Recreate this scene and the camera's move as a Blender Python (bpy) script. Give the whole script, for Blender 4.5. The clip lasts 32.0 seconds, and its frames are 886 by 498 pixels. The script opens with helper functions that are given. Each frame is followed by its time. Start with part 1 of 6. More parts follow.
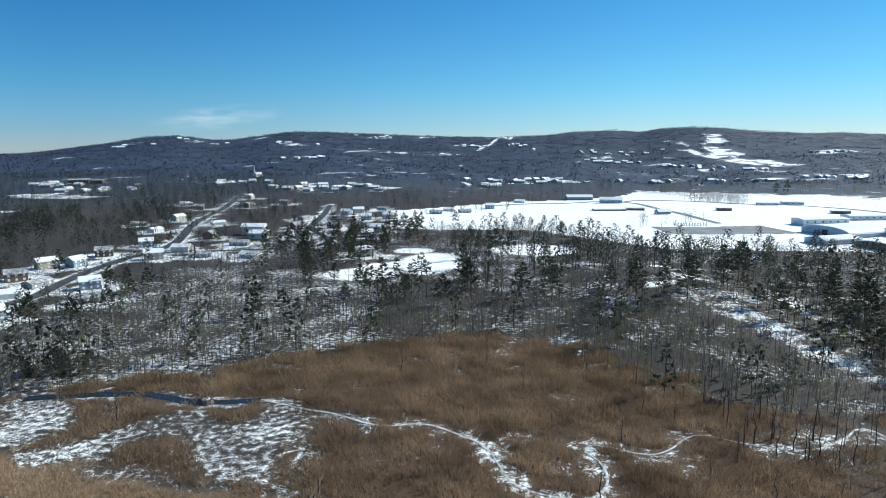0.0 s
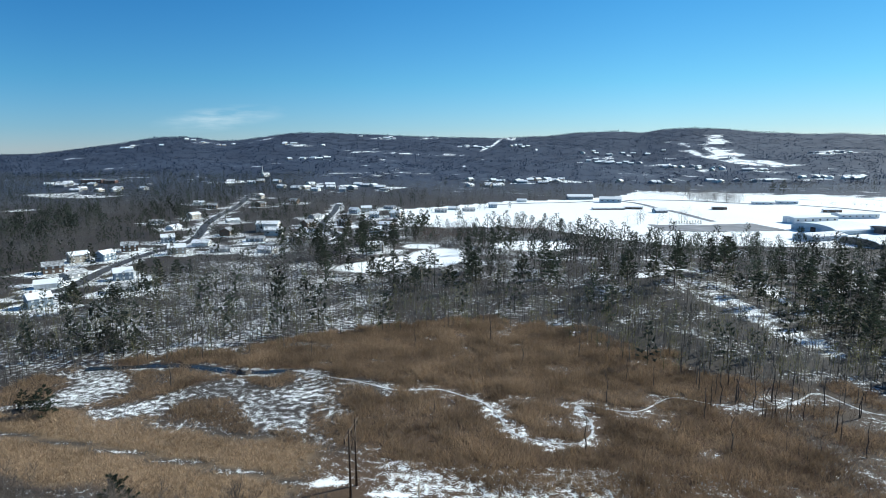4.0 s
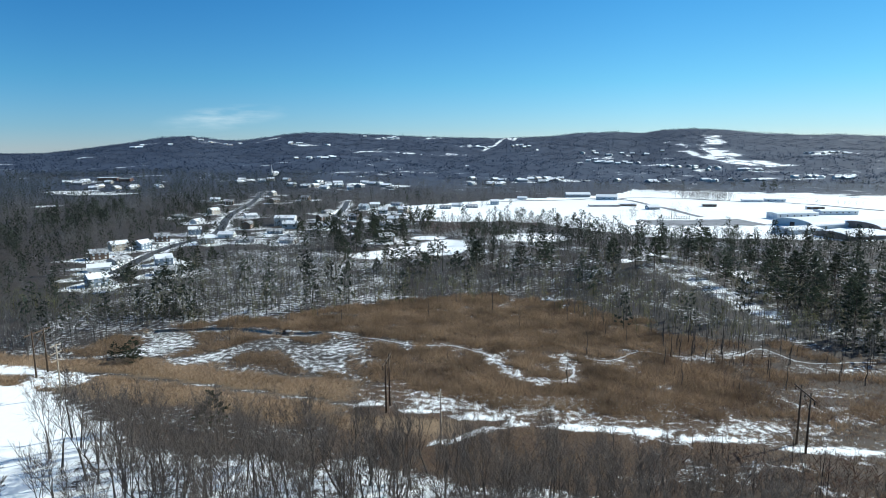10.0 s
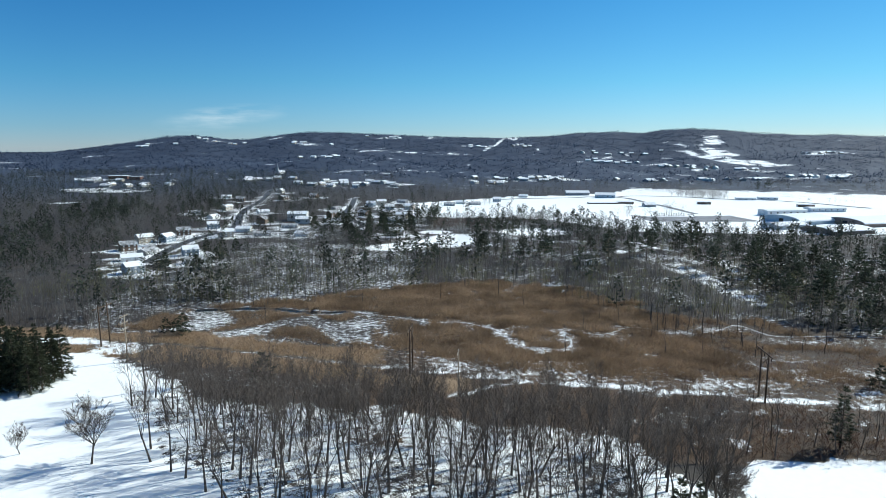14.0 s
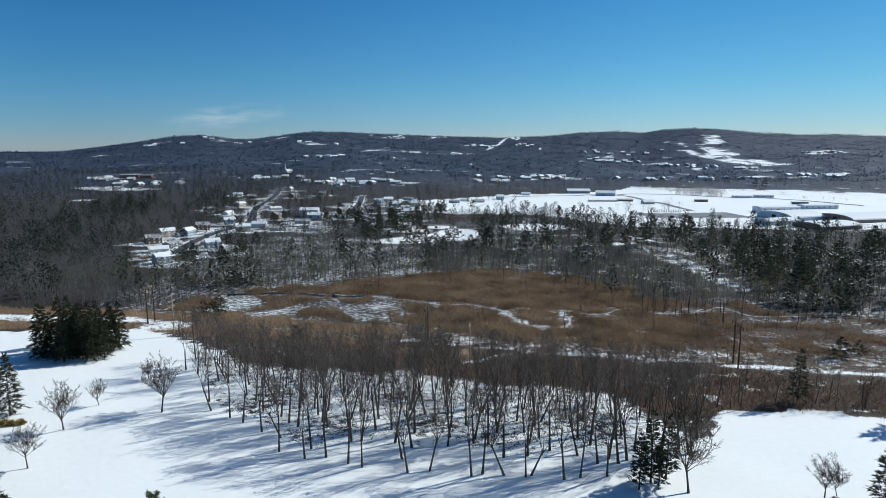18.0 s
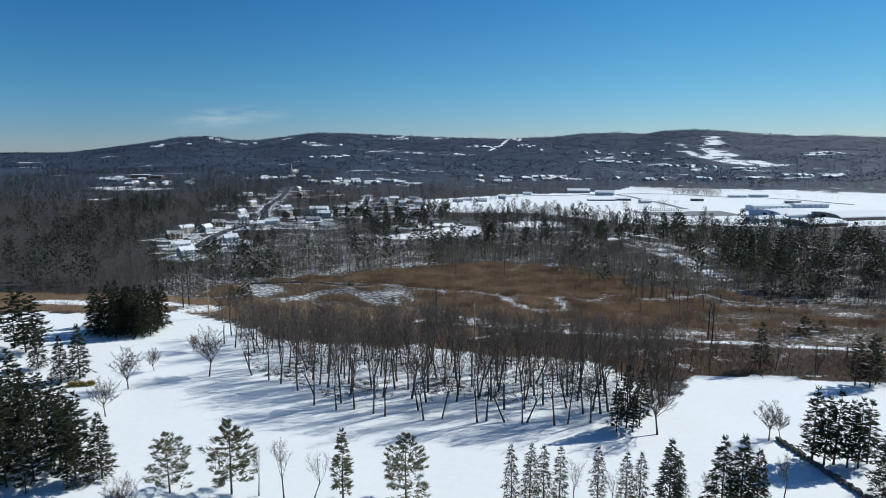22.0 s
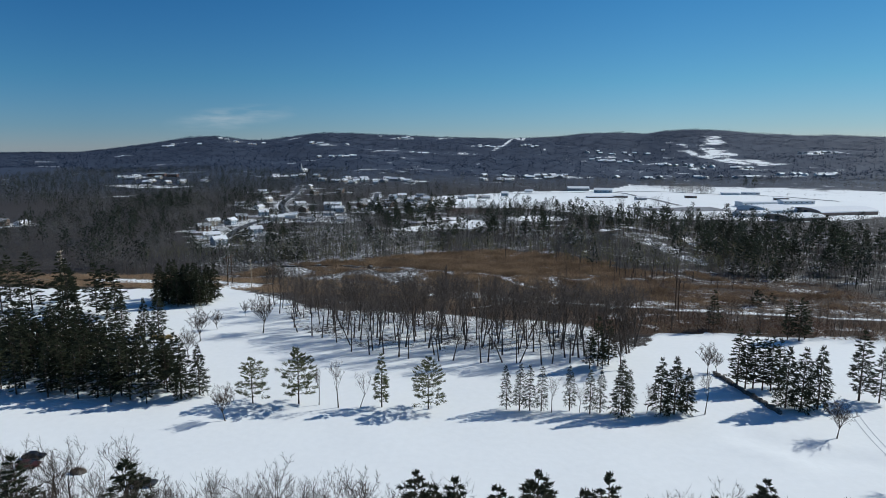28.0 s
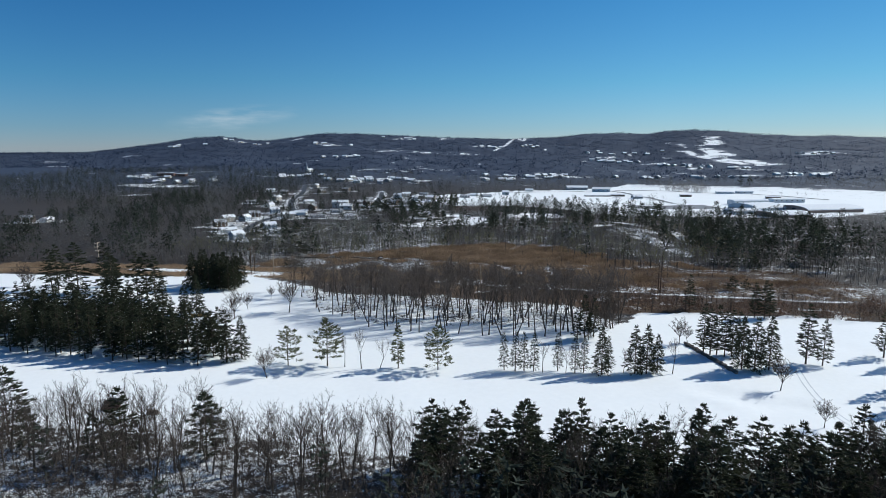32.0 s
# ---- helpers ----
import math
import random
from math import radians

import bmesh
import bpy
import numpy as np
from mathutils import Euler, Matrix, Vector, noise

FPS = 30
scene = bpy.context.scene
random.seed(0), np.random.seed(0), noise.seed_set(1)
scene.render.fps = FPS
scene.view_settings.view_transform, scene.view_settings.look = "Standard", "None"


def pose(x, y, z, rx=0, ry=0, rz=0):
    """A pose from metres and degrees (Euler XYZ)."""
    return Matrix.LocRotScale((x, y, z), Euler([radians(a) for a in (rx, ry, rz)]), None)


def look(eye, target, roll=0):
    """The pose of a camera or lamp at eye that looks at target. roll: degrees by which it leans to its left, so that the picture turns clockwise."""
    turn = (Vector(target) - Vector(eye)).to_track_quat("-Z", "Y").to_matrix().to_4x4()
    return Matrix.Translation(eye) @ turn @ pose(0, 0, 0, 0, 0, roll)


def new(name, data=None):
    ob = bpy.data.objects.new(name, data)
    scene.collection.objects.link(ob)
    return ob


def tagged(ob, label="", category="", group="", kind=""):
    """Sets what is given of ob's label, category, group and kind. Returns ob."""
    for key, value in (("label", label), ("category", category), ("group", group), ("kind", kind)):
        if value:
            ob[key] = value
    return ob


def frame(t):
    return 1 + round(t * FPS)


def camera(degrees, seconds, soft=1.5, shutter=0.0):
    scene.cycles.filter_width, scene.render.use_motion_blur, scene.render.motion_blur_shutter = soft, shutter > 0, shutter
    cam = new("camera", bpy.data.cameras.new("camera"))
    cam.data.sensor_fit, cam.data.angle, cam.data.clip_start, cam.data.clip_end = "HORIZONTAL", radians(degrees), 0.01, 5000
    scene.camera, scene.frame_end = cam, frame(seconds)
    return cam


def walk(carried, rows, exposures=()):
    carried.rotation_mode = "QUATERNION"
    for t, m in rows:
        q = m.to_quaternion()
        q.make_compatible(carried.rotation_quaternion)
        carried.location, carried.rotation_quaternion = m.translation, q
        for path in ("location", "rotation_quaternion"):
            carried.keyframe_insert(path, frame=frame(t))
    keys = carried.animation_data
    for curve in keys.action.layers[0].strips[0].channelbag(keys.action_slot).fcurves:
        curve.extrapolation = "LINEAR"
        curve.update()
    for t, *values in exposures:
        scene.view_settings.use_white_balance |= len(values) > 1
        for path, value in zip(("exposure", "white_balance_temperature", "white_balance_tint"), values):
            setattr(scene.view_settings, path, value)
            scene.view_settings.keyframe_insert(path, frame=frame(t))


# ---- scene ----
cam = camera(70.9, 32.0, soft=0.85)
PATH = [
    (0, (-1.126, -2.263, 61.074), (-1.337, -0.3, 60.753), -0.2),
    (0.5, (-1.042, -4.77, 61.135), (-1.254, -2.807, 60.816), -0.2),
    (1, (-0.918, -7.357, 61.198), (-1.131, -5.394, 60.878), -0.2),
    (1.5, (-0.8, -10.058, 61.244), (-1.015, -8.096, 60.925), -0.2),
    (2, (-0.727, -12.803, 61.291), (-0.943, -10.841, 60.971), -0.2),
    (2.5, (-0.738, -15.554, 61.335), (-0.955, -13.592, 61.016), -0.2),
    (3, (-0.774, -18.331, 61.365), (-0.992, -16.368, 61.046), -0.2),
    (3.5, (-0.716, -21.151, 61.394), (-0.935, -19.189, 61.075), -0.2),
    (5.5, (-0.199, -32.838, 61.358), (-0.421, -30.876, 61.04), -0.2),
    (6, (-0.107, -35.806, 61.335), (-0.329, -33.844, 61.016), -0.2),
    (6.5, (-0.005, -38.774, 61.308), (-0.227, -36.812, 60.989), -0.2),
    (7, (0.087, -41.72, 61.274), (-0.137, -39.758, 60.955), -0.2),
    (7.5, (0.203, -44.684, 61.252), (-0.02, -42.722, 60.933), -0.2),
    (8, (0.323, -47.635, 61.247), (0.098, -45.674, 60.928), -0.1),
    (8.5, (0.447, -50.603, 61.242), (0.222, -48.641, 60.924), -0.2),
    (9, (0.532, -53.543, 61.227), (0.307, -51.581, 60.908), -0.1),
    (9.5, (0.586, -56.561, 61.199), (0.361, -54.6, 60.88), -0.1),
    (10, (0.488, -59.613, 61.161), (0.263, -57.651, 60.842), -0.1),
    (10.5, (0.264, -62.699, 61.129), (0.039, -60.737, 60.81), -0.1),
    (11, (0.023, -65.843, 61.105), (-0.201, -63.882, 60.785), -0.1),
    (11.5, (-0.203, -69.036, 61.068), (-0.427, -67.075, 60.748), -0.0),
    (12, (-0.48, -72.299, 61.027), (-0.704, -70.337, 60.707), -0.0),
    (12.5, (-0.752, -75.556, 60.973), (-0.977, -73.595, 60.652), -0.1),
    (13, (-0.904, -78.653, 60.914), (-1.129, -76.692, 60.594), -0.1),
    (13.5, (-0.971, -81.599, 60.836), (-1.197, -79.638, 60.516), -0.0),
    (14, (-1.048, -84.519, 60.776), (-1.273, -82.558, 60.456), -0.0),
    (14.5, (-1.155, -87.412, 60.725), (-1.381, -85.451, 60.404), -0.0),
    (16.5, (-1.622, -98.727, 60.362), (-1.851, -96.767, 60.041), 0.0),
    (17, (-1.67, -101.455, 60.318), (-1.9, -99.494, 59.997), -0.0),
    (17.5, (-1.684, -104.242, 60.254), (-1.915, -102.281, 59.933), 0.0),
    (18, (-1.646, -107.026, 60.18), (-1.878, -105.066, 59.859), 0.0),
    (18.5, (-1.572, -109.801, 60.122), (-1.805, -107.841, 59.802), 0.0),
    (19, (-1.477, -112.62, 60.097), (-1.711, -110.66, 59.777), 0.0),
    (19.5, (-1.375, -115.474, 60.095), (-1.609, -113.514, 59.775), 0.1),
    (20, (-1.252, -118.352, 60.095), (-1.488, -116.391, 59.775), 0.0),
    (20.5, (-1.084, -121.236, 60.089), (-1.321, -119.276, 59.77), 0.1),
    (21, (-0.958, -124.176, 60.103), (-1.195, -122.216, 59.784), 0.0),
    (21.5, (-0.843, -127.188, 60.107), (-1.082, -125.228, 59.788), 0.0),
    (22, (-0.734, -130.216, 60.096), (-0.973, -128.256, 59.778), 0.0),
    (22.5, (-0.63, -133.314, 60.074), (-0.869, -131.354, 59.756), 0.0),
    (23, (-0.489, -136.494, 60.04), (-0.728, -134.534, 59.722), 0.1),
    (23.5, (-0.295, -139.743, 59.999), (-0.535, -137.783, 59.68), 0.1),
    (24, (-0.094, -143.011, 59.954), (-0.335, -141.051, 59.635), 0.0),
    (24.5, (0.124, -146.235, 59.941), (-0.118, -144.275, 59.622), 0.0),
    (25, (0.357, -149.428, 59.95), (0.114, -147.468, 59.631), 0.0),
    (25.5, (0.603, -152.615, 59.952), (0.359, -150.656, 59.632), 0.0),
    (27.5, (1.578, -165.348, 59.904), (1.328, -163.389, 59.585), 0.0),
    (28, (1.814, -168.628, 59.904), (1.563, -166.67, 59.585), 0.0),
    (28.5, (2.073, -171.912, 59.903), (1.82, -169.954, 59.584), 0.0),
    (29, (2.305, -175.156, 59.897), (2.053, -173.198, 59.579), 0.0),
    (29.5, (2.512, -178.359, 59.905), (2.26, -176.401, 59.588), 0.0),
    (30, (2.739, -181.576, 59.907), (2.486, -179.618, 59.589), 0.0),
    (30.5, (2.972, -184.832, 59.886), (2.717, -182.874, 59.568), -0.0),
    (31, (3.189, -188.11, 59.848), (2.934, -186.152, 59.53), 0.0),
    (31.5, (3.396, -191.369, 59.817), (3.141, -189.411, 59.5), 0.0),
    (32, (3.537, -194.659, 59.806), (3.281, -192.701, 59.488), 0.0),
]
walk(cam, [(t, look(eye, aim, roll)) for t, eye, aim, roll in PATH],
     exposures=[(t, ev, kelvin, tint) for t, ev, kelvin, tint in ((0, 0.28, 6150, 0), (8, 0.31, 6150, 0), (14.5, 0.24, 6150, 0), (17, -0.02, 6150, 2), (20, -0.18, 6150, 4), (23, -0.17, 6150, 5),
                                                                  (25, -0.28, 6150, 5), (28, -0.43, 6150, 5), (30, -0.4, 6150, 5), (32, -0.16, 6150, 5))])

# ---- light: clear winter sky, sun ahead of the camera and to its right ----
SUN_AZ, SUN_EL = radians(60), radians(36)
sun_dir = Vector((math.sin(SUN_AZ) * math.cos(SUN_EL), math.cos(SUN_AZ) * math.cos(SUN_EL), math.sin(SUN_EL)))
world = bpy.data.worlds.new("sky")
scene.world = world
world.use_nodes = True
wn, wl = world.node_tree.nodes, world.node_tree.links
sky = wn.new("ShaderNodeTexSky")
sky.sky_type, sky.sun_disc = "NISHITA", False
sky.sun_elevation, sky.sun_rotation = SUN_EL, SUN_AZ
sky.altitude, sky.air_density, sky.dust_density, sky.ozone_density = 200, 1.0, 0.0, 1.5
tint = wn.new("ShaderNodeMix")
tint.data_type, tint.blend_type = "RGBA", "MULTIPLY"
tint.inputs[0].default_value = 1.0
co = wn.new("ShaderNodeTexCoord")
xyz = wn.new("ShaderNodeSeparateXYZ")
wl.new(co.outputs["Generated"], xyz.inputs[0])
tones = wn.new("ShaderNodeValToRGB")
tones.color_ramp.elements.new(0.5)
tones.color_ramp.elements.new(0.7)
tones.color_ramp.elements.new(0.9)
for stop, (place, tone) in zip(tones.color_ramp.elements, ((0.0, (0.58, 0.66, 0.98, 1)), (0.03, (0.465, 0.65, 0.945, 1)), (0.10, (0.345, 0.668, 0.9, 1)), (0.35, (0.16, 0.59, 0.905, 1)), (0.7, (0.42, 0.62, 0.82, 1)))):
    stop.position, stop.color = place, tone
wl.new(xyz.outputs[2], tones.inputs[0])
wl.new(tones.outputs[0], tint.inputs[7])
wl.new(sky.outputs[0], tint.inputs[6])
wn["Background"].inputs["Strength"].default_value = 0.1


def world_math(op, a, b=0.0):
    m = wn.new("ShaderNodeMath")
    m.operation = op
    for s, v in zip(m.inputs, (a, b)):
        if isinstance(v, (int, float)):
            s.default_value = v
        else:
            wl.new(v, s)
    return m.outputs[0]


# a faint wisp of cloud low over the western hills
u = world_math("DIVIDE", world_math("ADD", world_math("DIVIDE", xyz.outputs[0], xyz.outputs[1]), 0.485), 0.125)
v = world_math("DIVIDE", world_math("SUBTRACT", world_math("DIVIDE", xyz.outputs[2], xyz.outputs[1]), 0.05), 0.022)
v = world_math("SUBTRACT", v, world_math("MULTIPLY", u, 0.45))
near = world_math("SUBTRACT", 1.0, world_math("SQRT", world_math("ADD", world_math("MULTIPLY", u, u), world_math("MULTIPLY", v, v))))
mapping = wn.new("ShaderNodeMapping")
mapping.inputs["Scale"].default_value = (11, 11, 60)
wl.new(co.outputs["Generated"], mapping.inputs[0])
wisp = wn.new("ShaderNodeTexNoise")
wisp.inputs["Scale"].default_value, wisp.inputs["Detail"].default_value = 1.6, 6.0
wl.new(mapping.outputs[0], wisp.inputs["Vector"])
amount = world_math("MULTIPLY", world_math("MAXIMUM", near, 0.0), world_math("MULTIPLY", world_math("MAXIMUM", world_math("SUBTRACT", wisp.outputs["Fac"], 0.40), 0.0), 2.6))
cloud = wn.new("ShaderNodeMix")
cloud.data_type, cloud.clamp_factor = "RGBA", True
cloud.inputs[7].default_value = (5.2, 6.2, 7.0, 1)
wl.new(amount, cloud.inputs[0])
# the sky grows paler towards the sun's side
side = wn.new("ShaderNodeValToRGB")
for _ in range(2):
    side.color_ramp.elements.new(0.5)
for stop, (place, tone) in zip(side.color_ramp.elements, ((0.0, (0.70, 0.82, 0.95, 1)), (0.4, (0.93, 0.99, 1.06, 1)), (0.8, (1.05, 1.05, 1.05, 1)), (1.0, (1.03, 1.0, 0.98, 1)))):
    stop.position, stop.color = place, tone
wl.new(world_math("ADD", xyz.outputs[0], 0.6), side.inputs[0])
glow = wn.new("ShaderNodeVectorMath")
glow.operation = "MULTIPLY"
wl.new(tint.outputs[2], glow.inputs[0])
wl.new(side.outputs[0], glow.inputs[1])
wl.new(glow.outputs[0], cloud.inputs[6])
wl.new(cloud.outputs[2], wn["Background"].inputs["Color"])
sun = new("sun", bpy.data.lights.new("sun", "SUN"))
sun.data.energy, sun.data.angle, sun.data.color = 5.0, radians(0.6), (1.0, 0.96, 0.9)
sun.matrix_world = look(sun_dir * 200, (0, 0, 0))


# ---- materials ----
def material(name, rough=0.8, metal=0.0):
    m = bpy.data.materials.new(name)
    m.use_nodes = True
    b = m.node_tree.nodes["Principled BSDF"]
    b.inputs["Roughness"].default_value, b.inputs["Metallic"].default_value = rough, metal
    b.inputs["Specular IOR Level"].default_value = 0.25
    return m, m.node_tree.nodes, m.node_tree.links, b


def add_noise(n, l, scale, detail=4.0, space="Object"):
    co = n.new("ShaderNodeTexCoord")
    t = n.new("ShaderNodeTexNoise")
    t.inputs["Scale"].default_value, t.inputs["Detail"].default_value = scale, detail
    l.new(co.outputs[space], t.inputs["Vector"])
    return t.outputs["Fac"]


def ramp(n, l, fac, stops):
    r = n.new("ShaderNodeValToRGB")
    while len(r.color_ramp.elements) < len(stops):
        r.color_ramp.elements.new(0.5)
    for e, (p, c) in zip(r.color_ramp.elements, stops):
        e.position, e.color = p, (*c, 1)
    l.new(fac, r.inputs["Fac"])
    return r.outputs["Color"]


def math_node(n, l, op, a, b=None, c=None):
    m = n.new("ShaderNodeMath")
    m.operation = op
    for s, v in zip(m.inputs, (a, b, c)):
        if v is None:
            continue
        if isinstance(v, (int, float)):
            s.default_value = v
        else:
            l.new(v, s)
    return m.outputs[0]


def mix_color(n, l, fac, a, b, blend="MIX"):
    m = n.new("ShaderNodeMix")
    m.data_type, m.blend_type = "RGBA", blend
    for s, v in ((m.inputs[0], fac), (m.inputs[6], a), (m.inputs[7], b)):
        if isinstance(v, (int, float)):
            s.default_value = v
        elif isinstance(v, tuple):
            s.default_value = (*v, 1)
        else:
            l.new(v, s)
    return m.outputs[2]


def bump(n, l, b, fac, strength, distance):
    u = n.new("ShaderNodeBump")
    u.inputs["Strength"].default_value, u.inputs["Distance"].default_value = strength, distance
    l.new(fac, u.inputs["Height"])
    l.new(u.outputs[0], b.inputs["Normal"])


def plain(name, dark, light, scale=2.0, rough=0.8, metal=0.0, relief=0.0, island=0.0, thing=0.0, thin=0.0, tree=0.0):
    """Noise between two tones; island, thing and tree vary the tone from piece to piece, thing to thing or, in a mass, tree to tree."""
    m, n, l, b = material(name, rough, metal)
    fac = add_noise(n, l, scale, 5.0)
    col = ramp(n, l, fac, [(0.3, dark), (0.7, light)])
    if island or thing:
        src = n.new("ShaderNodeNewGeometry").outputs["Random Per Island"] if island else n.new("ShaderNodeObjectInfo").outputs["Random"]
        amount = island or thing
        val = math_node(n, l, "MULTIPLY_ADD", src, 2 * amount, 1 - amount)
        if tree:
            own = n.new("ShaderNodeAttribute")
            own.attribute_name = "tone"
            val = math_node(n, l, "MULTIPLY", val, math_node(n, l, "MULTIPLY_ADD", own.outputs["Fac"], 2 * tree, 1 - tree))
        h = n.new("ShaderNodeHueSaturation")
        l.new(val, h.inputs["Value"])
        l.new(col, h.inputs["Color"])
        col = h.outputs[0]
    l.new(col, b.inputs["Base Color"])
    if thin:
        t, mx = n.new("ShaderNodeBsdfTranslucent"), n.new("ShaderNodeMixShader")
        mx.inputs[0].default_value = thin
        l.new(col, t.inputs["Color"])
        l.new(b.outputs[0], mx.inputs[1])
        l.new(t.outputs[0], mx.inputs[2])
        l.new(mx.outputs[0], n["Material Output"].inputs["Surface"])
    if relief:
        bump(n, l, b, fac, 0.6, relief)
    return m


M_BARK = plain("grey_brown_bark", (0.05, 0.043, 0.038), (0.125, 0.106, 0.091), 3.0, 0.9, relief=0.03, thing=0.25)
M_TWIG = plain("brown_twigs", (0.098, 0.081, 0.07), (0.19, 0.158, 0.136), 0.6, 0.9, thing=0.25, thin=0.3)
M_TWIG_GREY = plain("dark_grey_twigs", (0.055, 0.043, 0.035), (0.12, 0.096, 0.078), 0.6, 0.9, thing=0.25, thin=0.2)
M_WOODS = plain("bare_woodland", (0.097, 0.092, 0.089), (0.21, 0.198, 0.19), 0.02, 0.9, island=0.12, thin=0.5, tree=0.35)
# hill woods: haze of distance is put into these two blue base colours
M_HAZE_WOODS = plain("hazed_bare_woodland", (0.0316, 0.0465, 0.0837), (0.0502, 0.0698, 0.115), 0.012, 0.95, island=0.05, thin=0.5)
M_HAZE_FIR = plain("hazed_evergreen_woodland", (0.024, 0.036, 0.058), (0.042, 0.06, 0.09), 0.012, 0.95, island=0.1, thin=0.4)
M_PINE_BARK = plain("pine_bark", (0.05, 0.038, 0.03), (0.12, 0.092, 0.072), 3.0, 0.9, relief=0.03)
M_NEEDLE = plain("dark_green_needles", (0.027, 0.034, 0.019), (0.064, 0.07, 0.04), 0.7, 0.8, island=0.3, thing=0.2, thin=0.34)
M_NEEDLE_Y = plain("yellow_green_needles", (0.095, 0.105, 0.055), (0.2, 0.205, 0.11), 0.7, 0.8, island=0.4, thin=0.45)
M_EVERGREEN = plain("distant_evergreen_needles", (0.034, 0.043, 0.033), (0.081, 0.093, 0.07), 0.05, 0.85, island=0.12, thin=0.5, tree=0.4)
M_FAR_PINE = plain("shaded_pine_needles", (0.03, 0.04, 0.027), (0.08, 0.092, 0.06), 0.3, 0.85, thing=0.35, thin=0.45)
M_OLIVE = plain("olive_young_growth", (0.116, 0.112, 0.056), (0.238, 0.225, 0.115), 0.05, 0.85, island=0.12, thin=0.5, tree=0.35)
M_REED = plain("brown_reeds", (0.175, 0.123, 0.08), (0.43, 0.308, 0.2), 0.07, 0.9, island=0.4, thin=0.4)
M_STRAW = plain("tan_reeds", (0.33, 0.236, 0.15), (0.54, 0.4, 0.27), 0.06, 0.9, island=0.3, thin=0.4)
M_BRUSH = plain("brown_brush", (0.118, 0.086, 0.065), (0.245, 0.175, 0.133), 0.06, 0.9, island=0.15, thin=0.4, tree=0.3)
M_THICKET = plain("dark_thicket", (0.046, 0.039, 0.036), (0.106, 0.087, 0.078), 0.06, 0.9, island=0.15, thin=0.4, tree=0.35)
M_RUSSET = plain("russet_thicket", (0.082, 0.051, 0.038), (0.185, 0.115, 0.085), 0.06, 0.9, island=0.15, thin=0.4, tree=0.4)
M_SNOWCAP = plain("roof_snow", (0.76, 0.78, 0.8), (0.84, 0.85, 0.86), 0.6, 0.6, relief=0.05)
M_POLE = plain("weathered_brown_pole", (0.06, 0.042, 0.03), (0.13, 0.09, 0.062), 2.0, 0.85, relief=0.01)
M_POLE_L = plain("pale_new_pole", (0.34, 0.28, 0.21), (0.48, 0.41, 0.32), 2.0, 0.8, relief=0.01)
M_ICE = plain("creek_ice_and_snow", (0.13, 0.12, 0.1), (0.85, 0.86, 0.87), 1.1, 0.45, relief=0.04)
M_WATER = plain("dark_creek_water", (0.012, 0.016, 0.02), (0.03, 0.036, 0.042), 0.4, 0.12)
M_ROAD = plain("wet_asphalt", (0.045, 0.045, 0.048), (0.085, 0.085, 0.088), 0.3, 0.6)
M_LOT = plain("grey_parking_asphalt", (0.16, 0.16, 0.168), (0.3, 0.3, 0.31), 0.08, 0.7)
M_GLASS = plain("dark_window_glass", (0.015, 0.018, 0.022), (0.03, 0.034, 0.04), 0.5, 0.1)
M_TRIM = plain("white_trim", (0.7, 0.7, 0.68), (0.8, 0.8, 0.78), 1.0, 0.6)
M_METAL = plain("pale_metal_cladding", (0.52, 0.55, 0.57), (0.66, 0.68, 0.70), 0.2, 0.45)
M_BRICK = plain("red_brick_wall", (0.11, 0.06, 0.05), (0.18, 0.1, 0.085), 0.8, 0.9)
M_STONE = plain("dark_stone_and_earth", (0.05, 0.04, 0.032), (0.2, 0.18, 0.16), 1.2, 0.9, relief=0.05, island=0.3)
M_BALE = plain("yellow_straw", (0.26, 0.19, 0.06), (0.44, 0.34, 0.12), 3.0, 0.9, relief=0.04)
SIDING = [plain("siding_" + n, tuple(c * 0.85 for c in col), col, 0.7, 0.75) for n, col in (
    ("white", (0.72, 0.71, 0.68)), ("beige", (0.5, 0.44, 0.36)), ("grey", (0.3, 0.31, 0.32)),
    ("brown", (0.16, 0.11, 0.08)), ("blue", (0.25, 0.31, 0.37)))]


# ---- plan ----
ORIGIN_Y = -100.0
CREST = [(-180, 25), (-75, 40), (-41.2, 46), (-38.0, 46), (-35.7, 60), (-32.5, 79), (-30.0, 97), (-27.8, 101), (-25.1, 87), (-23.2, 89),
         (-20.9, 104), (-18.4, 115), (-15.5, 114), (-11.4, 107), (-7.9, 100), (-2.2, 96), (2.8, 102), (5.3, 116), (8.7, 123), (10.8, 117),
         (12.4, 129), (14.7, 136), (17.3, 128), (19.8, 115), (22.7, 106), (25.0, 107), (28.9, 97), (75, 60), (180, 25)]


def ease(v):
    v = np.clip(v, 0, 1)
    return v * v * (3 - 2 * v)


def waves(x, y, size, seed=0.0):
    """Smooth wandering field of about -1 to 1."""
    a, b = x / size, y / size
    return (np.sin(a * 1.7 + b * 0.9 + seed) + np.sin(b * 2.1 - a * 0.7 + seed * 2.3) + np.sin(a * 3.1 + seed + np.sin(b * 1.9))
            + np.sin(b * 3.7 + a * 1.3 + 2 * np.sin(a * 1.1 + seed))) / 4


